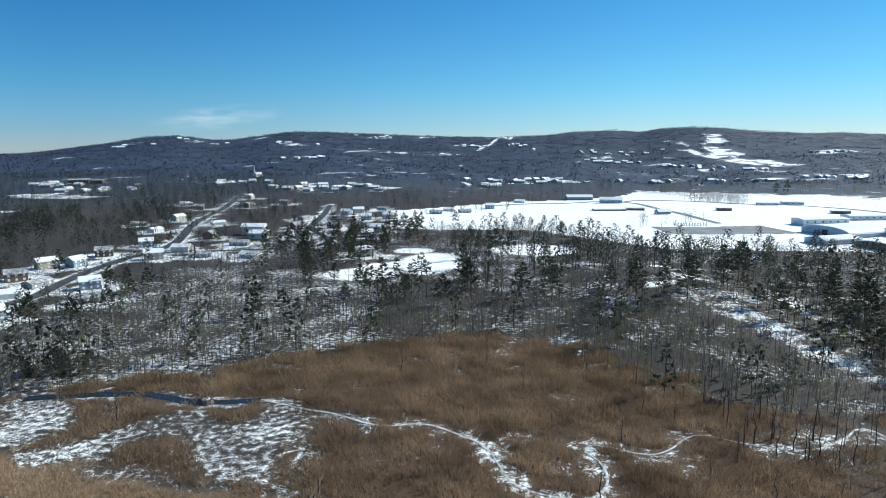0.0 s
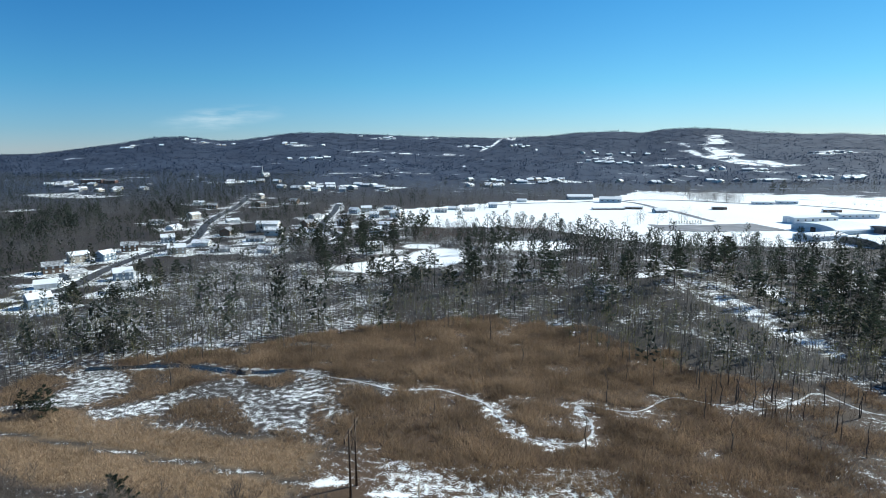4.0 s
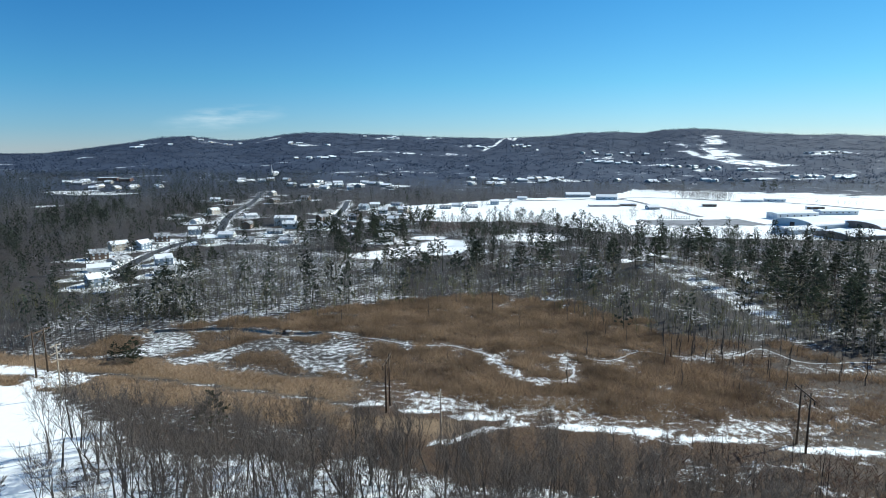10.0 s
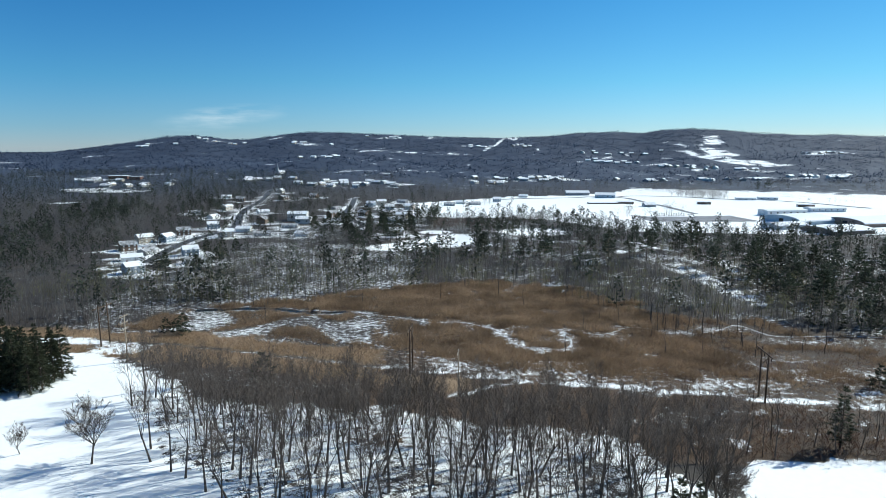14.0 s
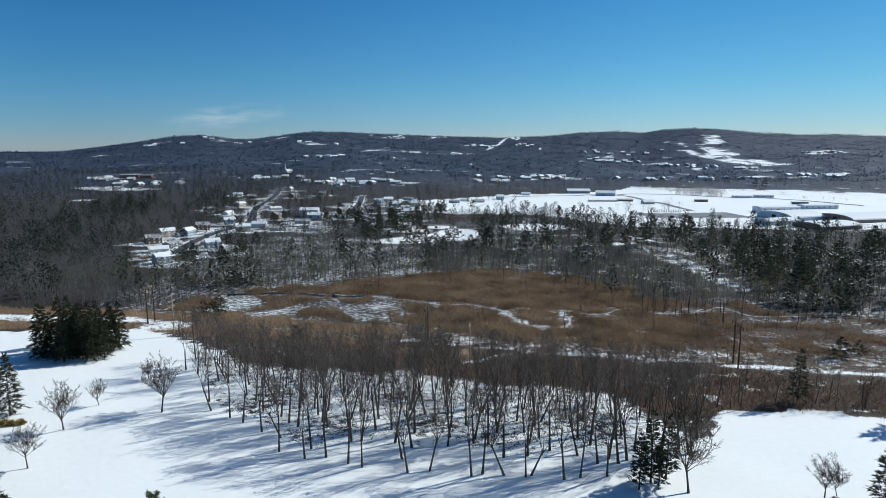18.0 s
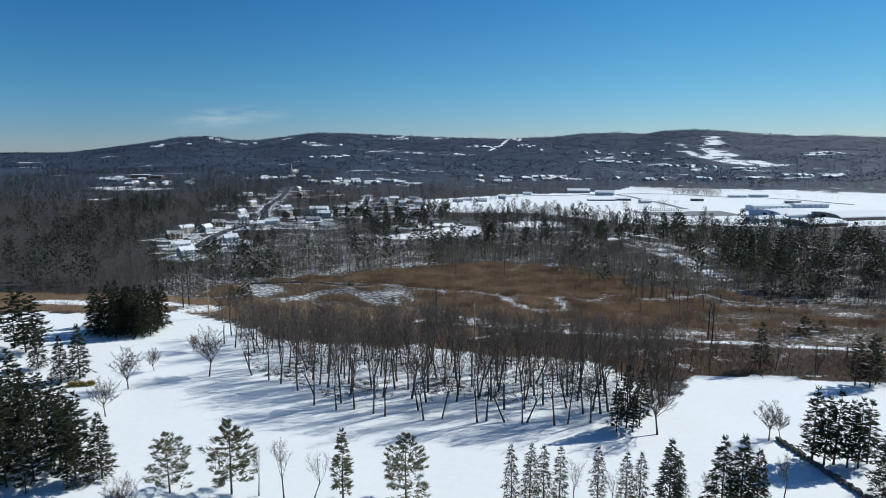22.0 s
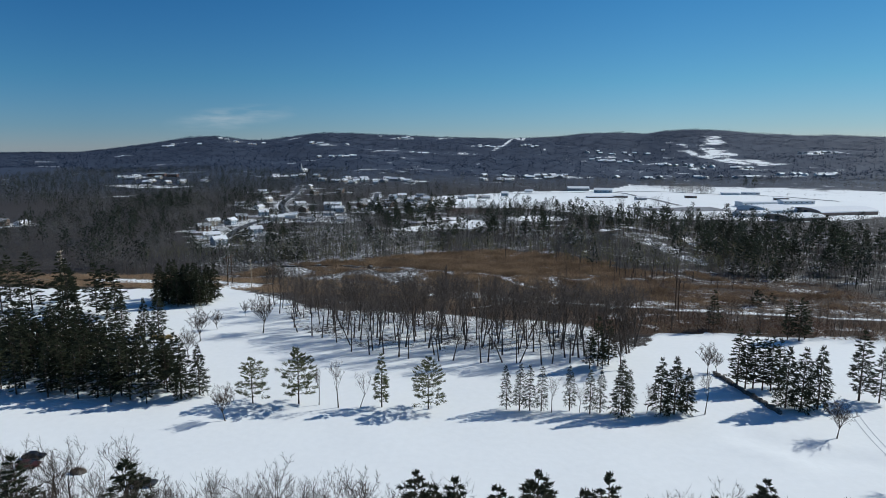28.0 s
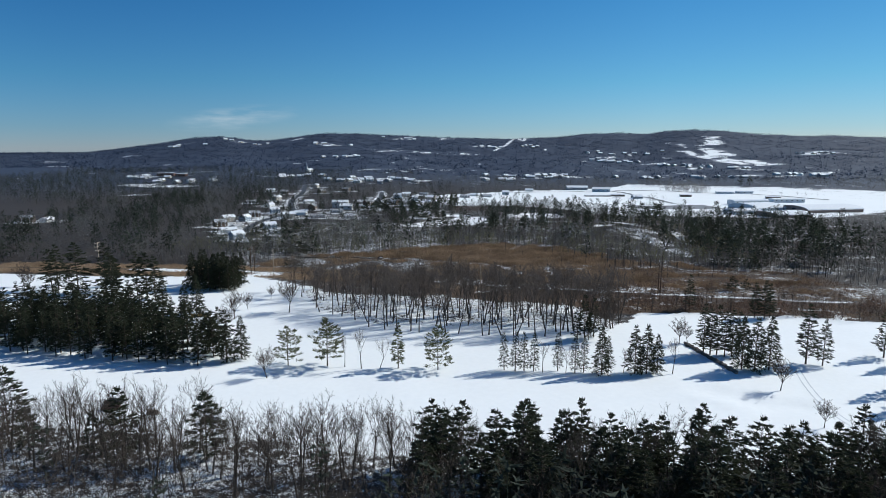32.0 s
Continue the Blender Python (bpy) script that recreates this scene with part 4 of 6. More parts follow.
for i, (x, y, s) in enumerate(((57, -9, 14), (58.5, -10.5, 13), (60.5, -10, 14), (62.4, -11, 12.5), (64.4, -11, 13), (67, -9, 12), (83, -15, 16), (87, -16, 12.5), (108, -6, 14), (113, -12, 15),
                               (98, -42, 15), (97, -52, 14), (104, -47, 16), (99, -33, 14), (66, 43, 12.5), (86, 34, 12), (89, 33, 13), (91.5, 35, 11.5))):
    GOLF_PINES.put(i, x, y, s * 1.1, i * 83, "tall dark evergreen with bare lower trunk on snow", "tree", "pines on the golf course")

# dense pine stand west of the fairway, and the round stand behind it
STAND = [(-152, -33), (-120, -37), (-90, -38), (-78, -36), (-77, -31), (-85, -23), (-100, -12), (-118, -2), (-140, 6), (-172, 0), (-190, -24)]
for i, (x, y) in enumerate(scatter(STAND, 5.3, 5)):
    (WHITE_PINES if i % 3 else GOLF_PINES).put(i, x, y, rng.uniform(11.5, 15.5), rng.uniform(0, 360), "dark evergreen in a dense pine stand on snow", "tree", "evergreens of the dense stand")
for x, y in ((-148, -34), (-141, -35.5), (-131, -36.5), (-121, -37.5), (-112, -38), (-104, -38), (-95, -38.6), (-86, -38.4)):
    GOLF_PINES.put(int(-x), x, y, rng.uniform(11.5, 14), x * 31, "dark pine at the front of a dense stand", "tree", "evergreens of the dense stand")
for i, (x, y, s) in enumerate(((-76, -32, 13), (-79, -35, 11), (-118, 11, 13), (-115, 14, 15),
                               (-132, 20, 13), (-176, 52, 13), (-250, 30, 15))):
    SPRUCES.put(i, x, y, s, i * 57, "broad dark green spruce standing on snow", "tree", "spruces on the golf course")
for i, (x, y, s) in enumerate(((-194, 43, 20), (-180, 37, 22), (-172, 43, 21), (-166, 38, 20), (-146, 32, 19), (-142, 31, 18), (-159, 29, 18), (-153, 36, 19), (-187, 31, 20))):
    WHITE_PINES.put(i, x, y, s, i * 57, "tall dark pine behind the dense stand", "tree", "pines behind the stand")
ROUND = [(-141, 53), (-133, 47), (-120, 46), (-117, 58), (-124, 66), (-138, 64)]
for i, (x, y) in enumerate(scatter(ROUND, 4.2, 8)):
    SPRUCES.put(i, x, y, rng.uniform(13.5, 17), rng.uniform(0, 360), "dark evergreen in a tight round stand", "tree", "evergreens of the round stand")

# wood at the near edge of the fairway
NEAR_WOOD = [(-135, -83), (-60, -83), (-5, -84), (50, -83), (72, -79), (110, -78), (110, -101), (-135, -101)]
DEEP_WOOD = [(-135, -101), (110, -101), (110, -126), (-135, -126)]
for i, (x, y) in enumerate(scatter(NEAR_WOOD, 4.4, 11, lambda a, c: np.where(a < -5, 0.95, 0.42))):
    WOOD_TREES.put(int(rng.integers(4)), x, y, rng.uniform(11, 16), rng.uniform(0, 360), "slender leafless tree in a snowy wood edge", "tree", "bare trees of the near wood")
for i, (x, y) in enumerate(scatter(NEAR_WOOD, 4.7, 12, lambda a, c: np.where(a < -14, 0.07, 0.82))):
    WHITE_PINES.put(int(rng.integers(5)), x, y, rng.uniform(10, 16.5), rng.uniform(0, 360), "dark green pine crowded in a wood edge", "tree", "pines of the near wood")

# pines that rise above the woods across the marsh
BELT_PINES = scatter(BELT, 13.0, 14, lambda a, c: np.where(open_land(a, c) > 0.3, 0.0, 0.42 + 0.5 * (c > 300) + 0.18 * (a > 90)))
for i, (x, y) in enumerate(p for p in BELT_PINES if p[1] < 285):
    FAR_PINES.put(int(rng.integers(5)), x, y, rng.uniform(9, 18), rng.uniform(0, 360), "tall dark pine rising above leafless woods", "tree", "pines above the woods")
VILLAGE_PINES = [(-120, 296), (-70, 236), (-40, 236), (-40, 290), (-70, 345), (-60, 420), (-70, 470), (-130, 440), (-160, 400), (-150, 345)]
for i, (x, y) in enumerate(scatter(VILLAGE_PINES, 11.5, 15, lambda a, c: np.where((open_land(a, c) > 0.3) | (home_distance(a, c) < 8) | (road_distance(a, c) < 5), 0.0, 0.85))):
    FAR_PINES.put(int(rng.integers(5)), x, y, rng.uniform(9, 16), rng.uniform(0, 360), "dark pine among the snowy yards of the village", "tree", "pines of the village")
for i, (x, y, s) in enumerate(((-150, 210, 11), (-158, 205, 10), (-166, 190, 12), (-172, 243, 11), (-160, 238, 12), (-155, 244, 11), (-225, 282, 12), (-217, 372, 9), (-205, 335, 10), (-196, 312, 9), (-150, 190, 11),
                               (-178, 205, 9), (-240, 440, 11), (-190, 380, 10), (-89, 475, 12), (-83, 476, 11), (-76, 485, 12), (-71, 486, 11), (-44, 489, 12), (-120, 165, 9), (-65, 231, 9), (-50, 236, 9))):
    FAR_PINES.put(i, x, y, s, i * 70, "dark evergreen beside a snowy yard", "tree", "pines of the village")
for i, (x, y, s) in enumerate(((-13, 362, 12), (-6, 357, 11), (-19, 370, 12), (0, 364, 12), (-9, 369, 13), (-2, 352, 9), (32, 398, 14), (45, 409, 14), (4, 483, 9), (15, 475, 9), (25, 472, 11))):
    FAR_PINES.put((0, 2, 3)[i % 3], x, y, s, i * 70, "broad dark pine at the edge of the snowy field", "tree", "pines at the field edge")
for i, (x, y, s) in enumerate(((-116, 105, 5), (-113, 106, 4.5), (-109, 103, 7), (-66, 65, 8), (-151, 147, 6), (-146, 148, 5), (-141, 146, 6), (-136, 149, 6.5), (-131, 147, 5), (-125, 150, 7), (-121, 148, 6), (-116, 151, 6.5), (-128, 153, 7))):
    BUSHY.put(i, x, y, s, i * 99, "bushy dark pine at the edge of the marsh", "tree", "bushy pines at the marsh edge")


# ---- woods as masses ----
def mass(name, base_list, xy, size, mat, label, seed, z_off=-0.1, category="woods"):
    """Many trees of a few shapes in one mesh; each tree has a tone of its own."""
    g = np.random.default_rng(seed)
    z = height(xy[:, 0], xy[:, 1]) + z_off
    pick = g.integers(len(base_list), size=len(xy))
    turn = g.uniform(0, 2 * np.pi, len(xy))
    tone = g.random(len(xy))
    vs, ts, tones_, o = [], [], [], 0
    for i, (v, t) in enumerate(base_list):
        w = np.where(pick == i)[0]
        if not len(w):
            continue
        c, s = np.cos(turn[w])[:, None], np.sin(turn[w])[:, None]
        k = size[w][:, None]
        a = np.stack([(v[:, 0] * c - v[:, 1] * s) * k + xy[w, 0:1], (v[:, 0] * s + v[:, 1] * c) * k + xy[w, 1:2], v[:, 2] * k + z[w][:, None]], -1)
        vs.append(a.reshape(-1, 3))
        ts.append((t[None] + (np.arange(len(w)) * len(v))[:, None, None]).reshape(-1, 3) + o)
        tones_.append(np.repeat(tone[w], len(v)))
        o += len(w) * len(v)
    ob = new(name, fill_mesh(bpy.data.meshes.new(name), np.concatenate(vs), np.concatenate(ts), mat))
    ob.data.attributes.new("tone", "FLOAT", "POINT").data.foreach_set("value", np.concatenate(tones_).astype(np.float32))
    return tagged(ob, label, category, kind="stuff")


def rough_bare(seed, limbs, twigs, thick=1.0, first=0.3, stem=True, upright=0.0, wide=0.3, bole=0.008):
    """A leafless crown: limbs from the stem to a rounded outline, and fine twigs all through it."""
    g = np.random.default_rng(seed)
    mid, tall = (1 + first) / 2, (1 - first) / 2
    def shell(n, lo):
        d = g.normal(0, 1, (n, 3)) * [1, 1, 1.15]
        d /= np.linalg.norm(d, axis=1)[:, None]
        return d, d * (lo + (1 - lo) * g.random((n, 1)) ** 0.5) * [wide, wide, tall] + [0, 0, mid]
    d, ends = shell(limbs, 0.7)
    foot = np.stack([np.zeros(limbs), np.zeros(limbs), np.maximum(0.0, ends[:, 2] - 0.12 - np.hypot(ends[:, 0], ends[:, 1]) * (0.9 + upright))], 1)
    d, p = shell(twigs, 0.25)
    way = d * [0.8 - upright, 0.8 - upright, 0.5] + g.normal(0, 0.38, (twigs, 3)) + [0, 0, 0.35 + upright]
    q = p + way / np.linalg.norm(way, axis=1)[:, None] * g.uniform(0.07, 0.17, twigs)[:, None]
    pieces = [slivers(p, q, 0.0042 * thick, g), slivers(foot, ends, 0.0045 * thick, g)]
    if stem:
        pieces.append(tubes([(0, 0, 0)], [(g.normal(0, 0.03), g.normal(0, 0.03), 0.85)], bole * thick, 0.25 * bole * thick, 3))
    return joined(*pieces)


def rough_pine(seed, clumps, each, low=0.3, wide=0.2, half=0.011, stem=True, round_=0.0):
    """A far evergreen: uneven level clumps of needles up a stem; round_: how broad the top stays."""
    g = np.random.default_rng(seed)
    f = (np.arange(clumps) + g.random(clumps)) / clumps
    az = np.arange(clumps) * 2.4 + g.normal(0, 0.5, clumps)
    r = wide * (0.25 + 0.75 * np.sin(np.pi * np.clip(0.3 + 0.68 * f, 0, 1)) ** (1.0 - 0.6 * round_)) * g.uniform(0.25, 1.1, clumps)
    c = np.stack([np.cos(az) * r, np.sin(az) * r, low + (0.95 - low) * f], 1)
    p = np.repeat(c, each, 0)
    d = g.normal(0, 1, p.shape) * [1, 1, 0.55] + np.repeat(np.stack([np.cos(az), np.sin(az), np.full(clumps, 0.25)], 1), each, 0) * 0.7
    d /= np.linalg.norm(d, axis=1)[:, None]
    pieces = [slivers(p - d * 0.02, p + d * g.uniform(0.06, 0.12, (len(p), 1)), half, g, 0.6)]
    if stem:
        pieces.append(tubes([(0, 0, 0)], [(0, 0, 0.95)], 0.011, 0.003, 3))
    return joined(*pieces)


def canopy(seed, tufts):
    """A broad ragged crown of far leafless trees grown together."""
    g = np.random.default_rng(seed)
    p = np.column_stack([g.uniform(-0.9, 0.9, (tufts, 2)), g.uniform(0.0, 0.26, tufts)])
    d = g.normal(0, 0.75, (tufts, 3)) * [1, 1, 0.25] + [0, 0, 0.12]
    d /= np.linalg.norm(d, axis=1)[:, None]
    return slivers(p, p + d * g.uniform(0.25, 0.5, (tufts, 1)), 0.11, g, 0.85)


def spread(x0, x1, y0, y1, gap, seed):
    g = np.random.default_rng(seed)
    a, c = np.meshgrid(np.arange(x0, x1, gap), np.arange(y0, y1, gap))
    return np.stack([a.ravel() + g.uniform(-0.5, 0.5, a.size) * gap, c.ravel() + g.uniform(-0.5, 0.5, a.size) * gap], 1), g


def free_of_works(x, y):
    """True where trees may stand."""
    fringe = (near_line(x, y, SWAMP[9:]) < 11) & (np.sin(x * 12.9 + y * 78.2) > 0.1)
    ok = ~inside(x, y, GOLF) & (~inside(x, y, SWAMP) | fringe) & (home_distance(x, y) > 9) & (road_distance(x, y) > 4.5)
    ok &= (near_line(x, y, TRACK) > 9) & (open_land(x, y) < 0.4) & ~inside(x, y, WORKS)
    return ok


WORKS = [(120, 385), (120, 520), (420, 560), (420, 330), (215, 330), (190, 385)]


def in_view(x, y, margin=3.0):
    """Inside the wedge of land that the valley is seen in."""
    az = np.degrees(np.arctan2(x, y + 215))
    return (az > -43.5 - margin) & (az < 31 + margin)


BARE = [rough_bare(i, 6, 84, 1.2, 0.2, True, 0.0, 0.38) for i in range(100, 106)]
BROAD = [rough_bare(i, 5, 130, 0.95, 0.2, False, -0.25, 0.46) for i in range(190, 195)]
SLIM = [rough_bare(i, 5, 48, 0.95, 0.3, True, 0.3, 0.2, 0.013) for i in range(106, 112)]
PINE_MASS = [rough_pine(i, 18, 5, 0.25, 0.21, 0.026) for i in (170, 171, 172, 173)]
ROUND_PINE = [rough_pine(i, 26, 4, 0.16, 0.24, 0.034, True, 0.5) for i in (110, 111, 112, 113)]
xy, g = spread(-420, 330, 60, 560, 3.6, 21)
x, y = xy.T
ok = free_of_works(x, y) & in_view(x, y) & (y > 96)
yards = np.minimum(home_distance(x, y), road_distance(x, y) + 8)
ahead = np.maximum.reduce([open_land(x, y + k) for k in (8, 18, 30)])
ahead = (ahead > 0.3) | (home_distance(x, y + 16) < 15) | (road_distance(x, y + 14) < 10)
dens = np.where(yards < 20, 0.45, np.where(yards < 34, 0.7, 0.95)) * np.where(y > 330, 0.85, 1.0) * np.where(ahead & (y > 215), 0.75, 1.0)
far_side = (y + 0.25 * np.abs(x) >= 275) | (x < -195)
ok &= g.random(len(xy)) < dens * np.where(x < -195, 0.3, np.where(far_side, 0.4, 1.0))
before = (x < 35) & (x > -125) & (np.maximum.reduce([open_land(x, y + k) for k in (20, 36, 52)]) > 0.3)
ok &= ~before | (g.random(len(xy)) < 0.7)
xy, low_trees, before = xy[ok], (yards[ok] < 45) | ahead[ok], np.where(before[ok], 0.6, 1.0)
x, y = xy.T
patch = ease(0.5 + 1.8 * waves(x, y, 30, 3.3))
ever = 0.03 + 0.2 * patch * ease(1.5 - 1.5 * np.hypot((x + 320) / 150, (y - 400) / 200)) + 0.5 * ease((patch - 0.62) / 0.2) * ease((-190 - x) / 40) + 0.13 * (yards[ok] < 48)
is_fir = g.random(len(xy)) < ever
close = (y + 0.25 * np.abs(x) < 275) & (x > -195)
in_belt = inside(x, y, BELT)
bushy = ~is_fir & in_belt & (g.random(len(xy)) < 0.5)
mass("brush", [rough_bare(i, 6, 30, 3.2, 0.0, False, 0.1, 0.45) for i in (177, 178)], xy[bushy], g.uniform(2.5, 5, bushy.sum()), M_THICKET, "reddish-brown brush under tall pines", 24, category="brush")
is_bare = ~is_fir & ~bushy
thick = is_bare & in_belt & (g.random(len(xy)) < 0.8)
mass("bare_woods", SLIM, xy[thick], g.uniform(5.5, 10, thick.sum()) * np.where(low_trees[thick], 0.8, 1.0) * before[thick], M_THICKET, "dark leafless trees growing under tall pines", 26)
is_bare &= ~thick
for kinds, w, size, note in ((SLIM, is_bare & close, (6.5, 11), "slim leafless trees behind the marsh with snow between"), (BARE, is_bare & ~close & (x > -195), (8.5, 14), "leafless grey-brown woods round the village"),
                             (BROAD, is_bare & ~close & (x <= -195), (8, 14), "rounded leafless crowns of the western woods")):
    mass("bare_woods", kinds, xy[w], g.uniform(*size, w.sum()) * np.where(low_trees[w], 0.8, 1.0) * before[w], M_WOODS, note, 22)
mass("evergreen_woods", ROUND_PINE, xy[is_fir], g.uniform(10, 17, is_fir.sum()) * np.where(low_trees[is_fir], 0.7, 1.0), M_EVERGREEN, "dark evergreens scattered through leafless woods", 23)

# young olive-green growth along the marsh edge
xy, g = spread(-200, 130, 140, 275, 4.4, 31)
ok = free_of_works(xy[:, 0], xy[:, 1]) & (g.random(len(xy)) < 0.8 - 0.006 * np.clip(xy[:, 1] - 170, 0, 90))
mass("young_growth", [rough_bare(i, 5, 56, 1.9, 0.2, True, 0.2, 0.27) for i in (120, 121, 122)], xy[ok], g.uniform(3, 8, ok.sum()), M_OLIVE, "olive-green young trees along the marsh edge", 32)

xy = scatter([(-60, 190), (-20, 208), (20, 196), (45, 166), (100, 136), (122, 138), (112, 190), (90, 225), (50, 232), (-20, 240), (-60, 235)], 5.2, 33, lambda a, c: np.where(open_land(a, c) > 0.3, 0.0, 0.42 + 0.12 * ease((a - 60) / 30)))
dark = np.random.default_rng(34).random(len(xy)) < 0.35 + 0.5 * ease((xy[:, 0] - 60) / 30)
for w, mat, note in ((dark, M_EVERGREEN, "low dark pines on the snowy slope above the marsh"), (~dark, M_OLIVE, "young olive-green pines at the foot of the slope")):
    mass("young_growth", PINE_MASS, xy[w], np.random.default_rng(35).uniform(3.5, 8, w.sum()), mat, note, 36)

# brush between the grove and the power line
xy, g = spread(-104, 140, 34, 98, 1.55, 41)
x, y = xy.T
d = near_line(x, y, TRACK)
north = y > np.interp(x, [c[0] for c in TRACK], [c[1] for c in TRACK])
gaps = ease((waves(x, y, 5, 3.7) + 0.6 * waves(x, y, 17, 1.1) - 0.15) / 0.4)
share = np.where(north, 0.35, np.where(x > 30, 0.95, 0.9)) * (1 - np.where(x > 30, 0.7, 0.25) * gaps)
belt = brush_belt(x, y) > 0.4
ok = (~inside(x, y, GOLF) | belt) & (d > 2.4) & (near_line(x, y, SPUR) > 1.8) & ((y < 90) | (x > 70)) & ((x > -62) | belt) & (straw_cover(x, y) < 0.4) & (g.random(len(xy)) < share)
BUSHES = [rough_bare(i, 6, 62, 1.7, 0.0, False, 0.25, 0.42) for i in (130, 131, 132)]
SHRUBS = [rough_bare(i, 7, 30, 3.6, 0.0, False, 0.2, 0.42) for i in (133, 134, 135)]
tall = g.uniform(2.2, 4.6, len(xy)) * np.where(d < 8, 0.45, 1.0) * np.where(north, 0.55, 1.0) * np.where(x > 30, g.uniform(0.4, 1.2, len(xy)) * (1.1 + 0.5 * waves(x, y, 12, 2.7)), 1.0)
for w, kinds, mat, note in ((ok & (x < 26), BUSHES, M_BRUSH, "tangled leafless brown brush on patchy snow"), (ok & (x >= 26), SHRUBS, M_RUSSET, "dark russet thicket along the golf course edge")):
    mass("brush", kinds, xy[w], tall[w], mat, note, 42, category="brush")
xy, g = spread(36, 140, 34, 100, 4.0, 57)
x, y = xy.T
ok = ~inside(x, y, GOLF) & ~inside(x, y, SWAMP) & (near_line(x, y, TRACK) > 7) & ((y < 64) | (x > 100)) & (g.random(len(xy)) < 0.75)
mass("bare_woods", SLIM, xy[ok], g.uniform(4, 9.5, ok.sum()), M_THICKET, "leafless small trees along the golf course edge", 59)
xy, g = spread(-290, -132, 72, 112, 2.4, 45)
ok = ~inside(xy[:, 0], xy[:, 1], GOLF) & (near_line(xy[:, 0], xy[:, 1], TRACK) > 2.5) & (straw_cover(xy[:, 0], xy[:, 1]) < 0.5) & (g.random(len(xy)) < 0.5)
mass("brush", SHRUBS, xy[ok], g.uniform(1.2, 3.2, ok.sum()), M_THICKET, "dark shrubs beside the western track", 46, category="brush")
xy, g = spread(-135, -34, 88, 142, 2.1, 43)
ok = inside(xy[:, 0], xy[:, 1], SWAMP) & (near_line(xy[:, 0], xy[:, 1], CREEK_OPEN) > 3) & (g.random(len(xy)) < 0.6)
mass("brush", [rough_bare(i, 5, 36, 1.7, 0.0, False, 0.1, 0.5) for i in (133, 134)], xy[ok], g.uniform(1.0, 2.8, ok.sum()), M_THICKET, "grey-brown marsh shrubs above patchy snow", 44, category="brush")

g = np.random.default_rng(91)
xy = np.repeat(np.array([(hx, hy) for hx, hy, _ in HOMES + HOMES_FAR]), 4, 0)
xy = xy + np.stack([g.choice((-1, 1), len(xy)) * g.uniform(7, 20, len(xy)), g.normal(0, 12, len(xy))], 1)
xy = xy[(home_distance(xy[:, 0], xy[:, 1]) > 8) & (road_distance(xy[:, 0], xy[:, 1]) > 4.5)]
mass("evergreen_woods", PINE_MASS, xy, g.uniform(6, 11, len(xy)), M_EVERGREEN, "dark evergreens between the yards of the village", 92)
xy = scatter(DEEP_WOOD, 6.0, 13, lambda a, c: np.where(a < -14, 0.05, 0.65))
mass("evergreen_woods", PINE_MASS, xy, np.random.default_rng(50).uniform(11, 16, len(xy)), M_EVERGREEN, "dark pines deep in the near wood", 57)
xy = np.array([p for p in BELT_PINES if p[1] >= 285])
mass("evergreen_woods", [rough_pine(i, 32, 5, 0.3, 0.19, 0.02) for i in (180, 181, 182, 183)], xy, np.random.default_rng(52).uniform(10, 18.5, len(xy)), M_EVERGREEN, "tall dark pines along the edge of the snowy fields", 59)
xy = scatter(BELT, 8.0, 16, lambda a, c: np.where(open_land(a, c) > 0.3, 0.0, 0.14 + 0.2 * (c > 290) + 0.28 * (a > 88)))
mass("evergreen_woods", PINE_MASS, xy, np.random.default_rng(51).uniform(6, 13, len(xy)), M_EVERGREEN, "dark pines mixed into the leafless woods", 58)
xy = scatter(DEEP_WOOD, 4.9, 45, lambda a, c: np.where(a < -5, 0.9, 0.4))
mass("bare_woods", [rough_bare(i, 10, 140, 0.68, 0.3, True, 0.1, 0.26) for i in (135, 136, 137)], xy, np.random.default_rng(46).uniform(11, 15, len(xy)), M_TWIG_GREY, "leafless trees deep in the near wood", 47)
xy = scatter(NEAR_WOOD, 3.6, 60, lambda a, c: np.where(a < -5, 0.7, 0.3))
mass("bare_woods", [rough_bare(i, 9, 115, 0.62, 0.3, True, 0.25, 0.2) for i in (174, 175, 176)], xy, np.random.default_rng(61).uniform(8, 13, len(xy)), M_TWIG_GREY, "thin leafless trees filling the near wood", 64)
xy, g = spread(-135, 110, -124, -81, 3.0, 48)
ok = g.random(len(xy)) < np.where(xy[:, 0] < 0, 0.18, 0.3)
mass("brush", [rough_bare(i, 6, 50, 0.9, 0.05, True, 0.2, 0.35) for i in (138, 139)], xy[ok], g.uniform(3, 7, ok.sum()), M_THICKET, "brown saplings and undergrowth of the near wood", 49, category="brush")

xy, g = spread(-40, 135, 74, 190, 3.0, 55)
ok = inside(xy[:, 0], xy[:, 1], SWAMP) & (near_line(xy[:, 0], xy[:, 1], CREEK) > 3) & (g.random(len(xy)) < ease(0.22 + 0.75 * ease((xy[:, 0] - 20) / 50) + 0.7 * ease((xy[:, 0] - 5) / 20) * ease((116 - xy[:, 1]) / 10) + 0.7 * waves(xy[:, 0], xy[:, 1], 16, 3.0)))
mass("brush", [rough_bare(i, 6, 46, 1.4, 0.0, False, 0.2, 0.42) for i in (158, 159)], xy[ok], g.uniform(2.0, 4.2, ok.sum()), M_RUSSET, "bare dark brown shrubs among the reeds", 56, category="brush")

